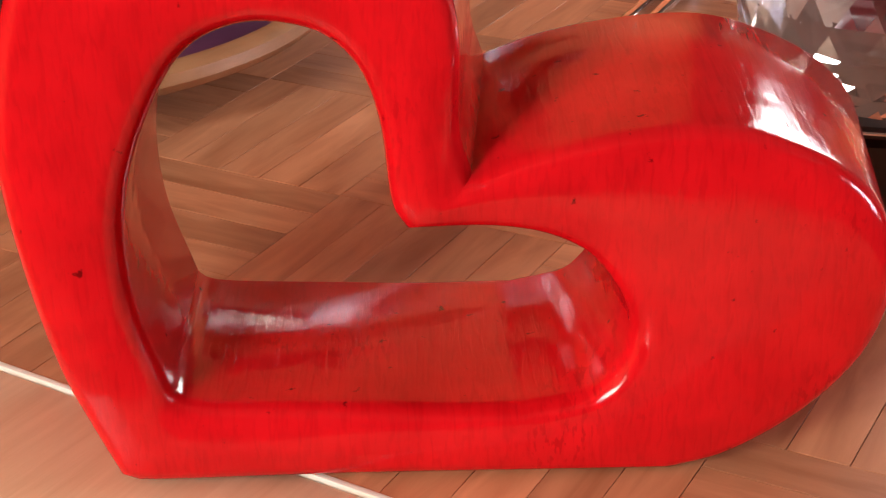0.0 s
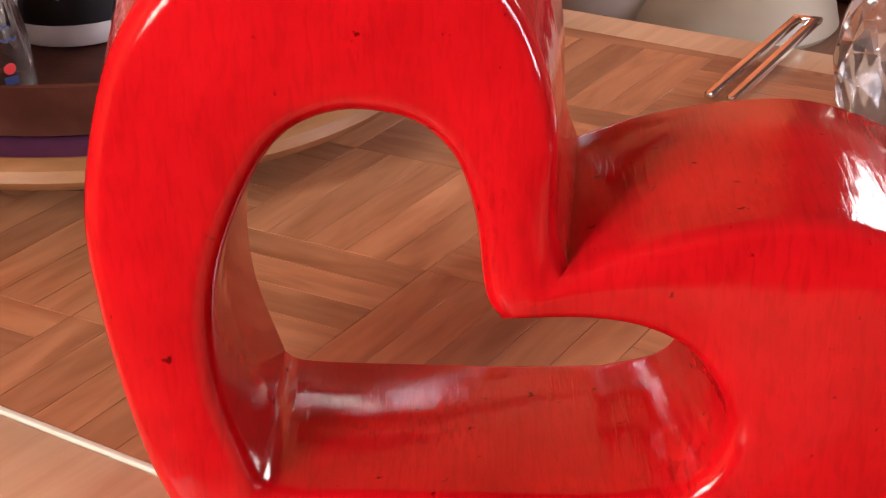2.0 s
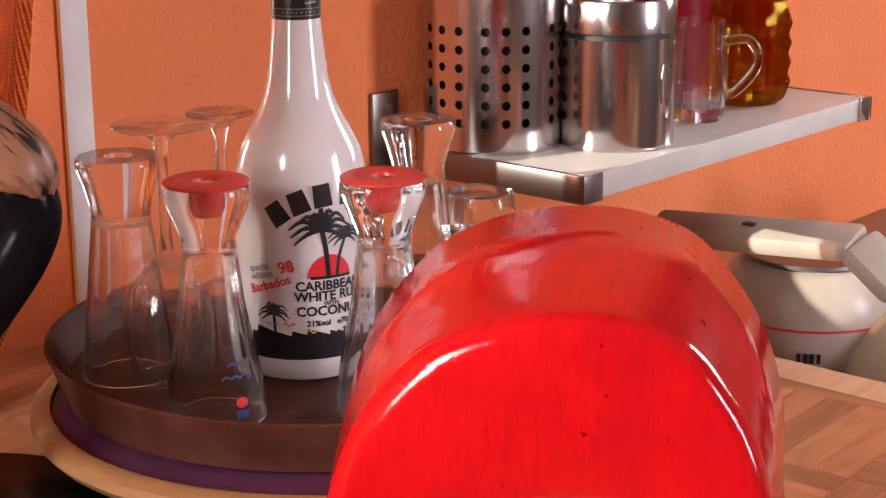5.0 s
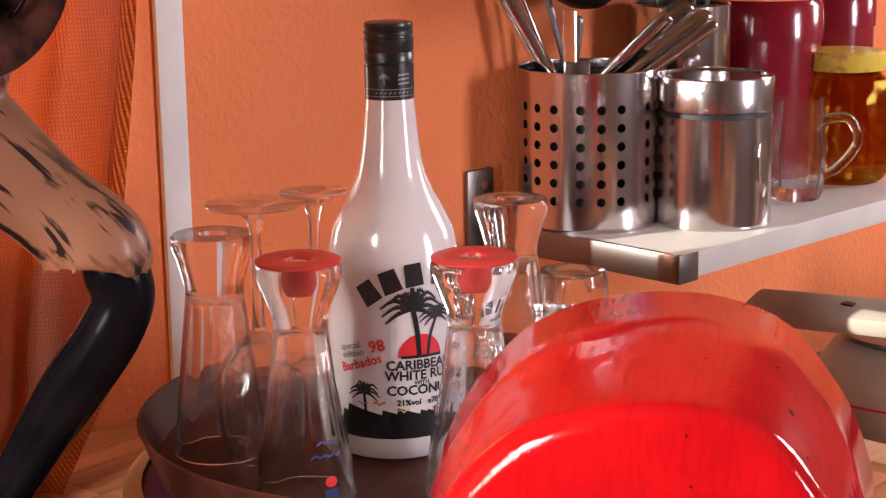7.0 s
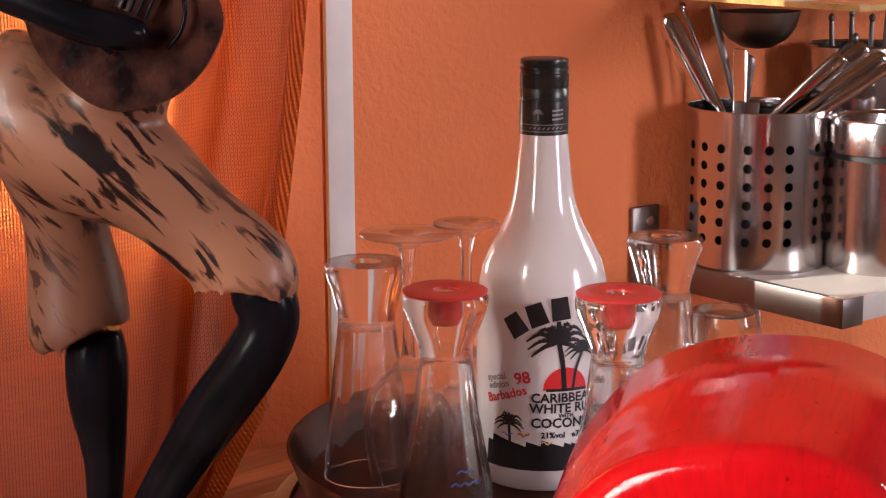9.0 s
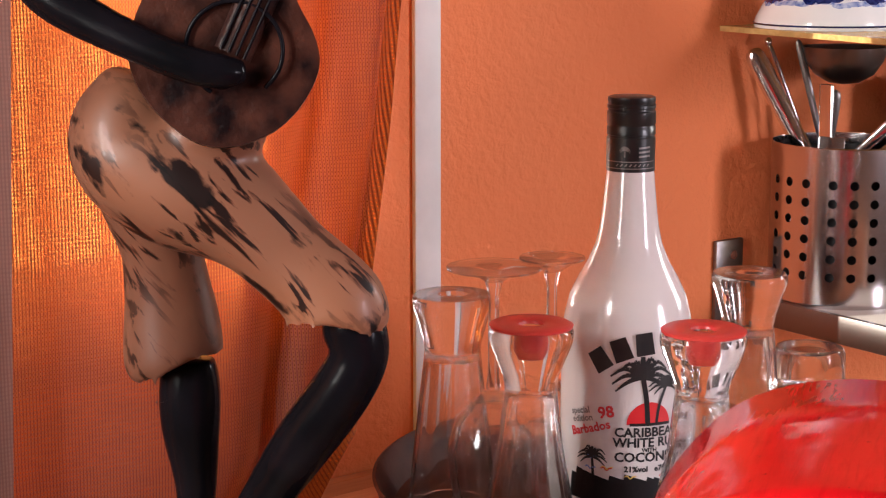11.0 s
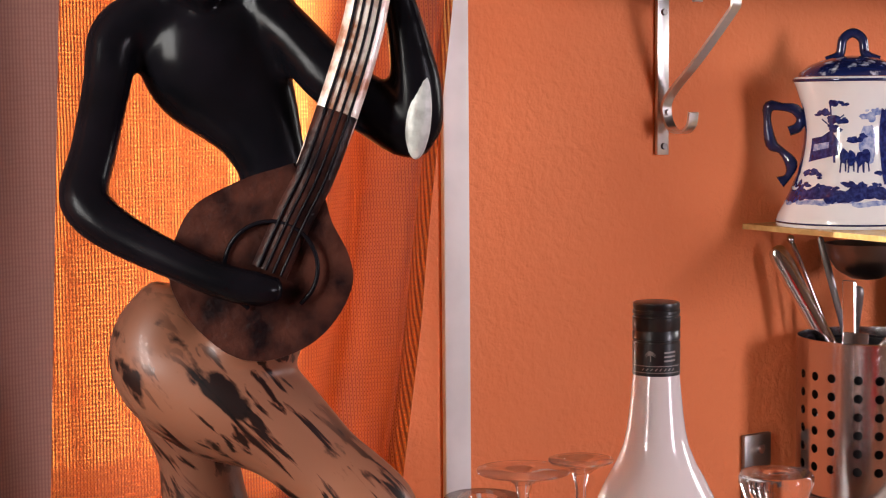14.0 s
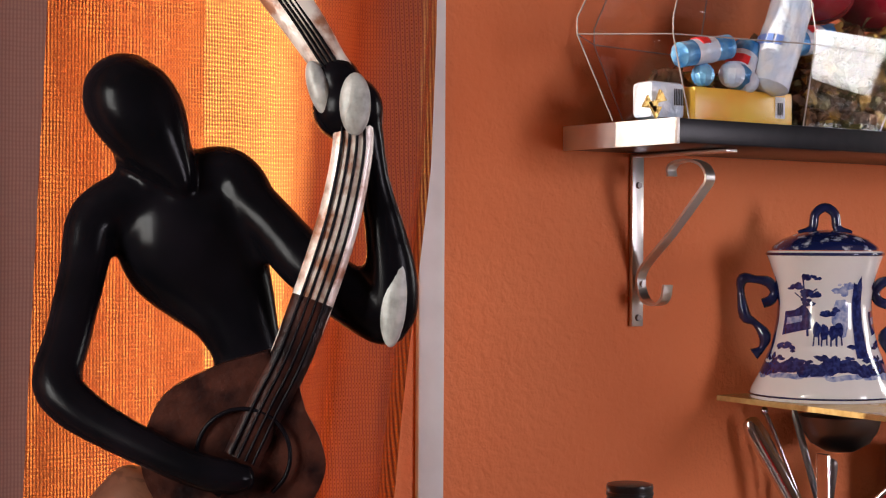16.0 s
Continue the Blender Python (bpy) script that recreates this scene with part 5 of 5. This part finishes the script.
    for k in range(4):
        off = (-0.066, -0.022, 0.022, 0.066)[k]
        bm = limb([(u + off * 0.94, w + 0.052, z - off * 0.42, 0.0085) for u, w, z, r in mid_], 0, 1.0, bm, 8)
    # trousers
    tr = limb([(-0.62, -0.2, 3.72, 0.12), (-0.66, -0.2, 3.62, 0.26), (-0.68, -0.2, 3.35, 0.375), (-0.45, -0.15, 3.15, 0.38), (-0.2, -0.1, 3.02, 0.335), (-0.02, -0.05, 2.88, 0.28), (0.14, -0.02, 2.72, 0.255), (0.30, 0.0, 2.57, 0.265), (0.385, 0.0, 2.46, 0.288), (0.405, 0.0, 2.385, 0.295), (0.405, 0.0, 2.37, 0.28)], 1, 0.9, None, 28)
    tr = limb([(-0.66, -0.4, 3.4, 0.3), (-0.63, -0.5, 3.1, 0.28), (-0.56, -0.56, 2.82, 0.24), (-0.53, -0.6, 2.6, 0.25), (-0.51, -0.62, 2.4, 0.28), (-0.50, -0.62, 2.17, 0.30), (-0.495, -0.62, 2.145, 0.285)], 1, 0.95, tr, 28)
    tr = ball(*at(-0.25, -0.1, 3.42), 0.3, 0.28, 0.2, tr, 1, turn=turn)
    # legs and feet
    black = limb([(0.43, 0.0, 2.44, 0.14), (0.485, 0.01, 2.34, 0.18), (0.53, 0.02, 2.18, 0.165), (0.43, 0.0, 1.97, 0.175), (0.22, -0.08, 1.68, 0.175), (0.03, -0.2, 1.4, 0.15), (-0.17, -0.35, 1.08, 0.125), (-0.36, -0.5, 0.75, 0.10), (-0.45, -0.58, 0.45, 0.1), (-0.45, -0.58, 0.32, 0.1)], 0, 1.0, black)
    black = limb([(-0.42, -0.66, 2.16, 0.16), (-0.42, -0.66, 1.98, 0.185), (-0.42, -0.66, 1.75, 0.175), (-0.40, -0.68, 1.4, 0.125), (-0.42, -0.72, 0.95, 0.10), (-0.40, -0.75, 0.5, 0.10), (-0.40, -0.75, 0.32, 0.1)], 0, 1.0, black)
    for u, w in ((-0.34, -0.5), (-0.28, -0.72)):
        black = ball(*at(u, w, 0.37), 0.24, 0.12, 0.085, black, 0, turn=turn)
    bm = merge(bm, fused(tr, 0.0032, 8, 1))
    bm = merge(bm, fused(black, 0.0030, 7, 0))
    # round foot
    base = lathe([(0, 0.002), (0.9, 0.002), (0.93, 0.03), (0.92, 0.25), (0.86, 0.30), (0, 0.31)], 56, (-1.2, 0.78))
    bm = merge(bm, base)
    ob = part("statue", bm, [CARVED_BLACK, TROUSER, GUITAR_BROWN, SILVER_PAINT, NECK_PALE], angle=50)
    return tagged(ob, "black carved wooden guitarist statue with tan veined trousers", "statue")


guitarist()

# ---- sweets on the upper shelf ----
UZ = 6.068
PLASTIC = window_glass("clear_plastic", 0.05)
FOILS = [mottled(nm, a, b, 60, 0.2, mt, relief=0.004) for nm, a, b, mt in (("blue_foil", (0.03, 0.22, 0.55), (0.25, 0.55, 0.8), 0.3), ("gold_foil", (0.45, 0.27, 0.06), (0.7, 0.5, 0.16), 0.7), ("brown_foil", (0.05, 0.025, 0.015), (0.35, 0.2, 0.11), 0.6), ("white_foil", (0.78, 0.78, 0.8), (0.5, 0.62, 0.8), 0.05), ("green_foil", (0.05, 0.06, 0.02), (0.35, 0.32, 0.14), 0.65))]
SX, SY = 5.06, 2.98
sb = thing("sweet_box", SX, SY, UZ, label="faceted clear plastic box full of wrapped sweets", category="container")
SEAM = mottled("whitish_plastic_seam", (0.42, 0.36, 0.32), (0.3, 0.26, 0.24), 50, 0.12)
BOX_ROWS = [(1.72, 0.0), (2.12, 0.72), (2.12, 0.86), (1.6, 1.75)]
SQUASH = 0.34
shell = lathe([(0, 0.0), *BOX_ROWS, (1.58, 1.75), (2.10, 0.86), (2.10, 0.72), (1.70, 0.02), (0, 0.02)], 8)
for v in shell.verts:
    v.co.y *= SQUASH
part("shell", shell, PLASTIC, sb, "clear plastic shell", angle=5).visible_shadow = False


def rim_point(row, k):
    r, h = BOX_ROWS[row]
    return (r * math.cos(math.pi * k / 4), SQUASH * r * math.sin(math.pi * k / 4), max(h, 0.01))


for k in range(8):
    for row in range(3):
        part("seam", tube([(*rim_point(row, k), 0.007), (*rim_point(row + 1, k), 0.007)], 6, 1), SEAM, sb)
    for row in (1, 3):
        part("seam", tube([(*rim_point(row, k), 0.006), (*rim_point(row, k + 1), 0.006)], 6, 1), SEAM, sb)


def sweet_roll(x, y, z, rz, ry, ln, r, mat, label):
    t = thing("sweet_roll", x, y, z, label=label, category="sweets", group="wrapped sweets")
    t.matrix_basis = pose(x * DM, y * DM, z * DM, 0, ry, rz)
    prof_ = [(0, -ln / 2), (r * 0.5, -ln / 2), (r, -ln / 2 + 0.05), (r, ln / 2 - 0.05), (r * 0.5, ln / 2), (0, ln / 2)]
    part("wrapper", lathe(prof_, 24), mat, t)
    part("band", lathe([(r + 0.004, -ln * 0.22), (r + 0.006, -ln * 0.2), (r + 0.006, ln * 0.12), (r + 0.004, ln * 0.14)], 24), FOILS[3], t, "pale printed band")
    for k in range(4):
        a = radians(150 + 24 * k)
        part("print_bar", box(-0.012, 0.012, -0.03, 0.03, -0.05, 0.04, bm=None), PRINT_RED if mat is FOILS[0] else PRINT_BLUE, t).matrix_basis = Matrix.Translation(((r + 0.004) * math.cos(a) * DM, (r + 0.004) * math.sin(a) * DM, -0.004)) @ Matrix.Rotation(a, 4, "Z")


sweet_roll(4.10, 2.66, 6.70, 0, 79, 0.68, 0.11, FOILS[0], "blue wrapped roll of sweets with printed bars")
sweet_roll(4.98, 2.60, 6.82, 0, 22, 0.95, 0.19, FOILS[3], "thick white and blue wrapped roll of sweets")
sweet_roll(5.38, 2.60, 6.88, 0, 78, 0.66, 0.12, FOILS[0], "blue wrapped roll of sweets with printed bars")
sweet_roll(4.62, 2.72, 6.62, 20, 40, 0.5, 0.13, FOILS[0], "short blue wrapped roll of sweets")
for x, y, z, r, m in ((4.09, 2.66, 6.49, 0.105, 0), (4.40, 2.62, 6.51, 0.12, 3), (4.62, 2.64, 6.46, 0.1, 3)):
    tagged(part("sweet_ball", ball(x, y, z, r, r, r, seg=12), FOILS[m], angle=8), "shiny foil wrapped sweet ball", "sweets", "wrapped sweets")
ORANGE_CARD = mottled("orange_printed_card", (0.80, 0.36, 0.03), (0.82, 0.52, 0.06), 30, 0.3)
carton = thing("sweet_carton", 4.56, 2.78, UZ + 0.024, label="flat orange and yellow carton of sweets with a pale end", category="sweets", group="wrapped sweets")
part("box", box(-0.6, 0.6, -0.16, 0.16, 0, 0.29, 0.015), ORANGE_CARD, carton)
part("pale_panel", box(0.38, 0.5, -0.164, -0.161, 0.06, 0.25), WHITE_PAINT, carton, "pale printed panel")
for k in range(3):
    part("print_bar", box(0.405 + 0.025 * k, 0.42 + 0.025 * k, -0.168, -0.165, 0.09, 0.20), PRINT_BLACK, carton)
packet = thing("sweet_packet", 3.70, 2.80, UZ + 0.024, label="small white packet of sweets with dark stripes", category="sweets", group="wrapped sweets")
part("bag", box(-0.2, 0.2, -0.13, 0.13, 0, 0.32, 0.05), FOILS[3], packet)
for k in range(6):
    part("print_bar", box(0.06 + 0.02 * k, 0.068 + 0.02 * k, -0.136, -0.131, 0.12, 0.26), PRINT_BLACK, packet)
for x, z, a in ((3.52, 0.10, 40), (3.46, 0.05, -30)):
    bow = part("foil_bow", slab([(-0.09, -0.06), (-0.09, 0.06), (0, 0.012), (0.09, 0.06), (0.09, -0.06), (0, -0.012)], -0.012, 0.012), FOILS[1])
    bow.matrix_basis = pose(x * DM, 0.262, (UZ + 0.06 + z) * DM, 90, 0, 0) @ Matrix.Rotation(radians(a), 4, "Z")
    tagged(bow, "small twisted yellow foil bow in the box", "sweets", "wrapped sweets")
rs = random.Random(11)


def twist_sweet(mat):
    bm = ball(0, 0, 0, 0.12, 0.075, 0.07, seg=10)
    for s in (-1, 1):
        fan = [(s * 0.11, 0.0), (s * 0.2, 0.07), (s * 0.21, 0.02), (s * 0.215, -0.03), (s * 0.19, -0.07)]
        bm = merge(bm, slab([(p[0], p[1]) for p in (fan if s > 0 else fan[::-1])], -0.006, 0.006))
    for v in bm.verts:
        v.co += Vector((rs.uniform(-1, 1), rs.uniform(-1, 1), rs.uniform(-1, 1))) * 0.022
    return tagged(part("wrapped_sweet", bm, mat, angle=8), "crumpled foil wrapped sweet in the plastic box", "sweets", "wrapped sweets")


seeds = [twist_sweet(FOILS[k]) for k in (2, 4, 1, 2)]
spots = []
for layer in range(6):
    for i in range(10 - layer // 2):
        for j in range(3):
            spots.append((5.36 + 0.165 * i + 0.03 * layer + rs.uniform(-0.03, 0.03), 2.62 + 0.26 * j + rs.uniform(-0.03, 0.03), UZ + 0.12 + 0.15 * layer + rs.uniform(-0.02, 0.02)))
for i in range(6):
    for layer in range(3):
        spots.append((4.0 + 0.19 * i + rs.uniform(-0.04, 0.04), 3.12 + rs.uniform(-0.05, 0.05), UZ + 0.12 + 0.16 * layer))
for k, p in enumerate(spots):
    m = pose(p[0] * DM, p[1] * DM, p[2] * DM, rs.uniform(-60, 60), rs.uniform(-60, 60), rs.uniform(0, 360))
    if k < 4:
        seeds[k].matrix_basis = m
    else:
        copy_thing(seeds[k % 4], m)
for x, y in ((5.54, 2.74), (6.42, 2.76)):
    tagged(part("red_bauble", ball(x, y, UZ + 1.24, 0.42, 0.36, 0.26, seg=28), RED_ENAMEL), "shiny dark red round tin lying on the sweets", "tin", "red baubles")

# ---- counter behind the table ----
CREAM = mottled("cream_plastic", (0.52, 0.45, 0.38), (0.46, 0.39, 0.33), 20, 0.32)
BEIGE = mottled("beige_plastic", (0.50, 0.43, 0.32), (0.45, 0.38, 0.28), 18, 0.45)
MAROON = mottled("maroon_plastic", (0.12, 0.008, 0.014), (0.15, 0.012, 0.018), 15, 0.3)
COUNTER = wood("counter_wood", (0.2, 0.1, 0.06), (0.3, 0.16, 0.1), rough=0.45)
KZ = -1.6
ct = thing("side_counter", 5.3, WALL_Y, 0, label="lower brown wooden counter beside the table", category="counter")
part("worktop", box(0, 13, -12, -0.01, KZ - 0.35, KZ, 0.03), COUNTER, ct)
part("side_panel", box(0.02, 0.3, -11.9, -0.02, -7.5, KZ - 0.352, 0.02), COUNTER, ct)
part("side_panel", box(12.7, 12.98, -11.9, -0.02, -7.5, KZ - 0.352, 0.02), COUNTER, ct)
ap = thing("kitchen_scale", 9.55, 1.3, KZ, label="cream rounded kitchen appliance with a hinged lever arm", category="appliance")
part("body", lathe([(0, 0), (0.78, 0), (0.9, 0.08), (0.97, 0.35), (0.98, 0.55), (0.94, 0.8), (0.86, 0.92), (0.80, 1.0), (0.72, 1.06), (0, 1.06)], 72), CREAM, ap)
part("red_line", lathe([(0.968, 0.50), (0.984, 0.505), (0.984, 0.525), (0.982, 0.53)], 72), PRINT_RED, ap, "thin red printed line")
part("dark_lid", lathe([(0, 1.065), (0.66, 1.065), (0.72, 1.09), (0.70, 1.13), (0, 1.15)], 56), DARK_STEEL, ap, "dark round lid")
arm = strip((-0.85, 1.45, 1.32), (-0.75, -0.95, 1.52), 0.5, 0.22, (-0.3, 0, 1))
arm = merge(arm, strip((-0.75, -0.93, 1.52), (-0.72, -1.45, 1.12), 0.5, 0.24, (-0.3, 0, 1)))
lever = part("lever_arm", arm, CREAM, ap, "cream bent lever arm")
part("post", box(-0.98, -0.55, 1.2, 1.5, 0.0, 1.3, 0.05), CREAM, ap)
part("tip", box(-0.93, -0.5, -1.56, -1.42, 1.0, 1.16, 0.02), BLACK_PLASTIC, lever, "black rubber tip")
part("slot", box(-0.86, -0.72, 0.2, 0.34, 1.52, 1.545, 0.008), BLACK_PLASTIC, lever)
for k in range(4):
    a = math.radians(205 + 4 * k)
    part("print_bar", box(-0.012, 0.012, -0.02, 0.02, 0.18, 0.28), PRINT_BLACK, ap).matrix_basis = pose(0.0975 * math.cos(a), 0.0975 * math.sin(a), 0.0, 0, 0, math.degrees(a))
dish = thing("dish_cover", 10.0, -0.1, KZ, label="domed beige plastic cover standing on the counter", category="cover")
part("body", lathe([(0, 0), (1.1, 0), (1.15, 0.06), (1.1, 0.3), (0.9, 0.55), (0.55, 0.7), (0, 0.75)], 64), BEIGE, dish)
for k in range(3):
    a = math.radians(196 + 6 * k)
    part("slot", box(-0.01, 0.01, -0.02, 0.02, 0.3, 0.42), PRINT_BLACK, dish).matrix_basis = pose(0.101 * math.cos(a), 0.101 * math.sin(a), 0.008, 0, -25, math.degrees(a))
cm = thing("coffee_machine", 11.6, -1.6, KZ, label="dark red coffee machine with black fittings", category="coffee machine")
part("body", box(-0.4, 2.6, -1.9, 2.8, 0, 1.05, 0.12, seg=3), MAROON, cm)
part("drip_tray", box(-0.55, 2.2, -1.2, 2.6, 1.06, 1.2, 0.05), mottled("dusky_red_tray", (0.28, 0.12, 0.10), (0.22, 0.09, 0.08), 20, 0.3), cm, "dusky pink tray on top")
part("knob", lathe([(0, 0), (0.25, 0), (0.27, 0.05), (0.24, 0.3), (0, 0.32)], 24), BLACK_PLASTIC, cm).matrix_basis = pose(-0.042, -0.12, 0.05, 0, -90, 0)
for k in range(5):
    part("emblem_bar", box(-0.415, -0.402, -0.75 + 0.09 * k, -0.69 + 0.09 * k, 0.55, 0.62), PRINT_GREY, cm)
cup = thing("cup", 11.9, -0.3, KZ + 1.2, label="white cup with dark red contents on the coffee machine", category="cup")
part("body", lathe([(0, 0), (0.3, 0), (0.36, 0.05), (0.38, 0.6), (0.36, 0.6), (0.34, 0.1), (0, 0.08)], 40), WHITE_CHINA, cup)
part("contents", lathe([(0, 0.5), (0.345, 0.5), (0.2, 0.68), (0, 0.72)], 24), RED_ENAMEL, cup, "dark red contents")

# ---- small things on the table ----
tg = thing("tongs", 4.5, -2.9, 0.0, label="chrome serving tongs lying over the table edge", category="tongs")
part("arm", strip((-0.84, 0.01, 0.055), (0.95, 0.16, 0.085), 0.075, 0.05, (0, 0, 1)), CHROME, tg)
part("arm", strip((-0.84, -0.15, 0.055), (0.95, 0.02, 0.085), 0.075, 0.05, (0, 0, 1)), CHROME, tg)
part("bend", strip((0.93, 0.2, 0.085), (0.97, -0.02, 0.085), 0.075, 0.05, (0, 0, 1)), CHROME, tg)
CRYSTAL = clear_glass("cut_crystal", (1, 1, 1), 0.0, 0.12, 1.55)
cl = thing("crystal_ornament", 1.68, -5.25, 0, label="cut crystal ball on a round black stand", category="ornament")
part("stand", lathe([(0, 0), (0.52, 0), (0.55, 0.03), (0.54, 0.62), (0.50, 0.66), (0.58, 0.68), (0.60, 0.71), (0.58, 0.74), (0, 0.74)], 64), FOOT_BLACK, cl, "round black stand")
part("silver_ring", lathe([(0.595, 0.705), (0.604, 0.707), (0.604, 0.716), (0.595, 0.72)], 64), CHROME, cl)
cb = bmesh.new()
bmesh.ops.create_icosphere(cb, subdivisions=3, radius=0.72)
for v in cb.verts:
    v.co.z = max(v.co.z, -0.5)
    v.co += Vector((0, 0, 0.745 + 0.5))
part("crystal_ball", cb, CRYSTAL, cl, "cut crystal ball", smooth=False)

# ---- parquet planks of the table, laid in a basket weave ----
PW, PN, TURN = 0.262, 5, 3.5
PL = PW * PN
NODE = Vector((0.59, -2.75))
SPIN = Matrix.Rotation(radians(TURN), 2)


def clipped(points):
    """The part of a convex outline that lies inside the table's field."""
    for axis, limit, sign in ((0, TX0, 1), (0, TX1, -1), (1, TY0, 1), (1, TY1, -1)):
        out = []
        for k, p in enumerate(points):
            o = points[k - 1]
            dp, do = sign * (p[axis] - limit), sign * (o[axis] - limit)
            if (dp >= 0) != (do >= 0):
                out.append(o + (p - o) * (do / (do - dp)))
            if dp >= 0:
                out.append(p)
        points = out
        if len(points) < 3:
            return []
    return points


whole = mesh_of("plank", box(-PL / 2 + 0.002, PL / 2 - 0.002, -PW / 2 + 0.002, PW / 2 - 0.002, -0.018, 0.0, 0.0015, seg=1), smooth=False)
whole.materials.append(PARQUET)


def lay(centre, along):
    """One plank; those that meet the table's edge are cut to it."""
    turn = TURN + (0 if along else 90)
    rot = Matrix.Rotation(radians(turn), 2)
    l, w = PL / 2 - 0.002, PW / 2 - 0.002
    rim = [centre + rot @ Vector(c) for c in ((-l, -w), (l, -w), (l, w), (-l, w))]
    cut_ = clipped(rim)
    if not cut_ or len(planks_laid) >= 640:
        return
    if len(cut_) == 4 and all((a - b).length < 1e-6 for a, b in zip(cut_, rim)):
        me = whole
    else:
        back = rot.inverted()
        flat = [back @ (p - centre) for p in cut_]
        area = sum(flat[k - 1].x * flat[k].y - flat[k].x * flat[k - 1].y for k in range(len(flat)))
        if area < 0.004:
            return
        me = mesh_of("plank", slab([(p.x, p.y) for p in flat], -0.018, 0.0), smooth=False)
        me.materials.append(PARQUET)
    ob = new("plank", me)
    ob.parent = table
    ob.matrix_basis = pose(centre.x * DM, centre.y * DM, 0, 0, 0, turn)
    planks_laid.append(ob)


planks_laid = []
for i in range(-3, 5):
    for j in range(-6, 7):
        for k in range(PN):
            off = (k + 0.5) * PW
            local = Vector((i * PL + PL / 2, j * PL + off)) if (i + j) % 2 == 0 else Vector((i * PL + off, j * PL + PL / 2))
            lay(NODE + SPIN @ local, (i + j) % 2 == 0)
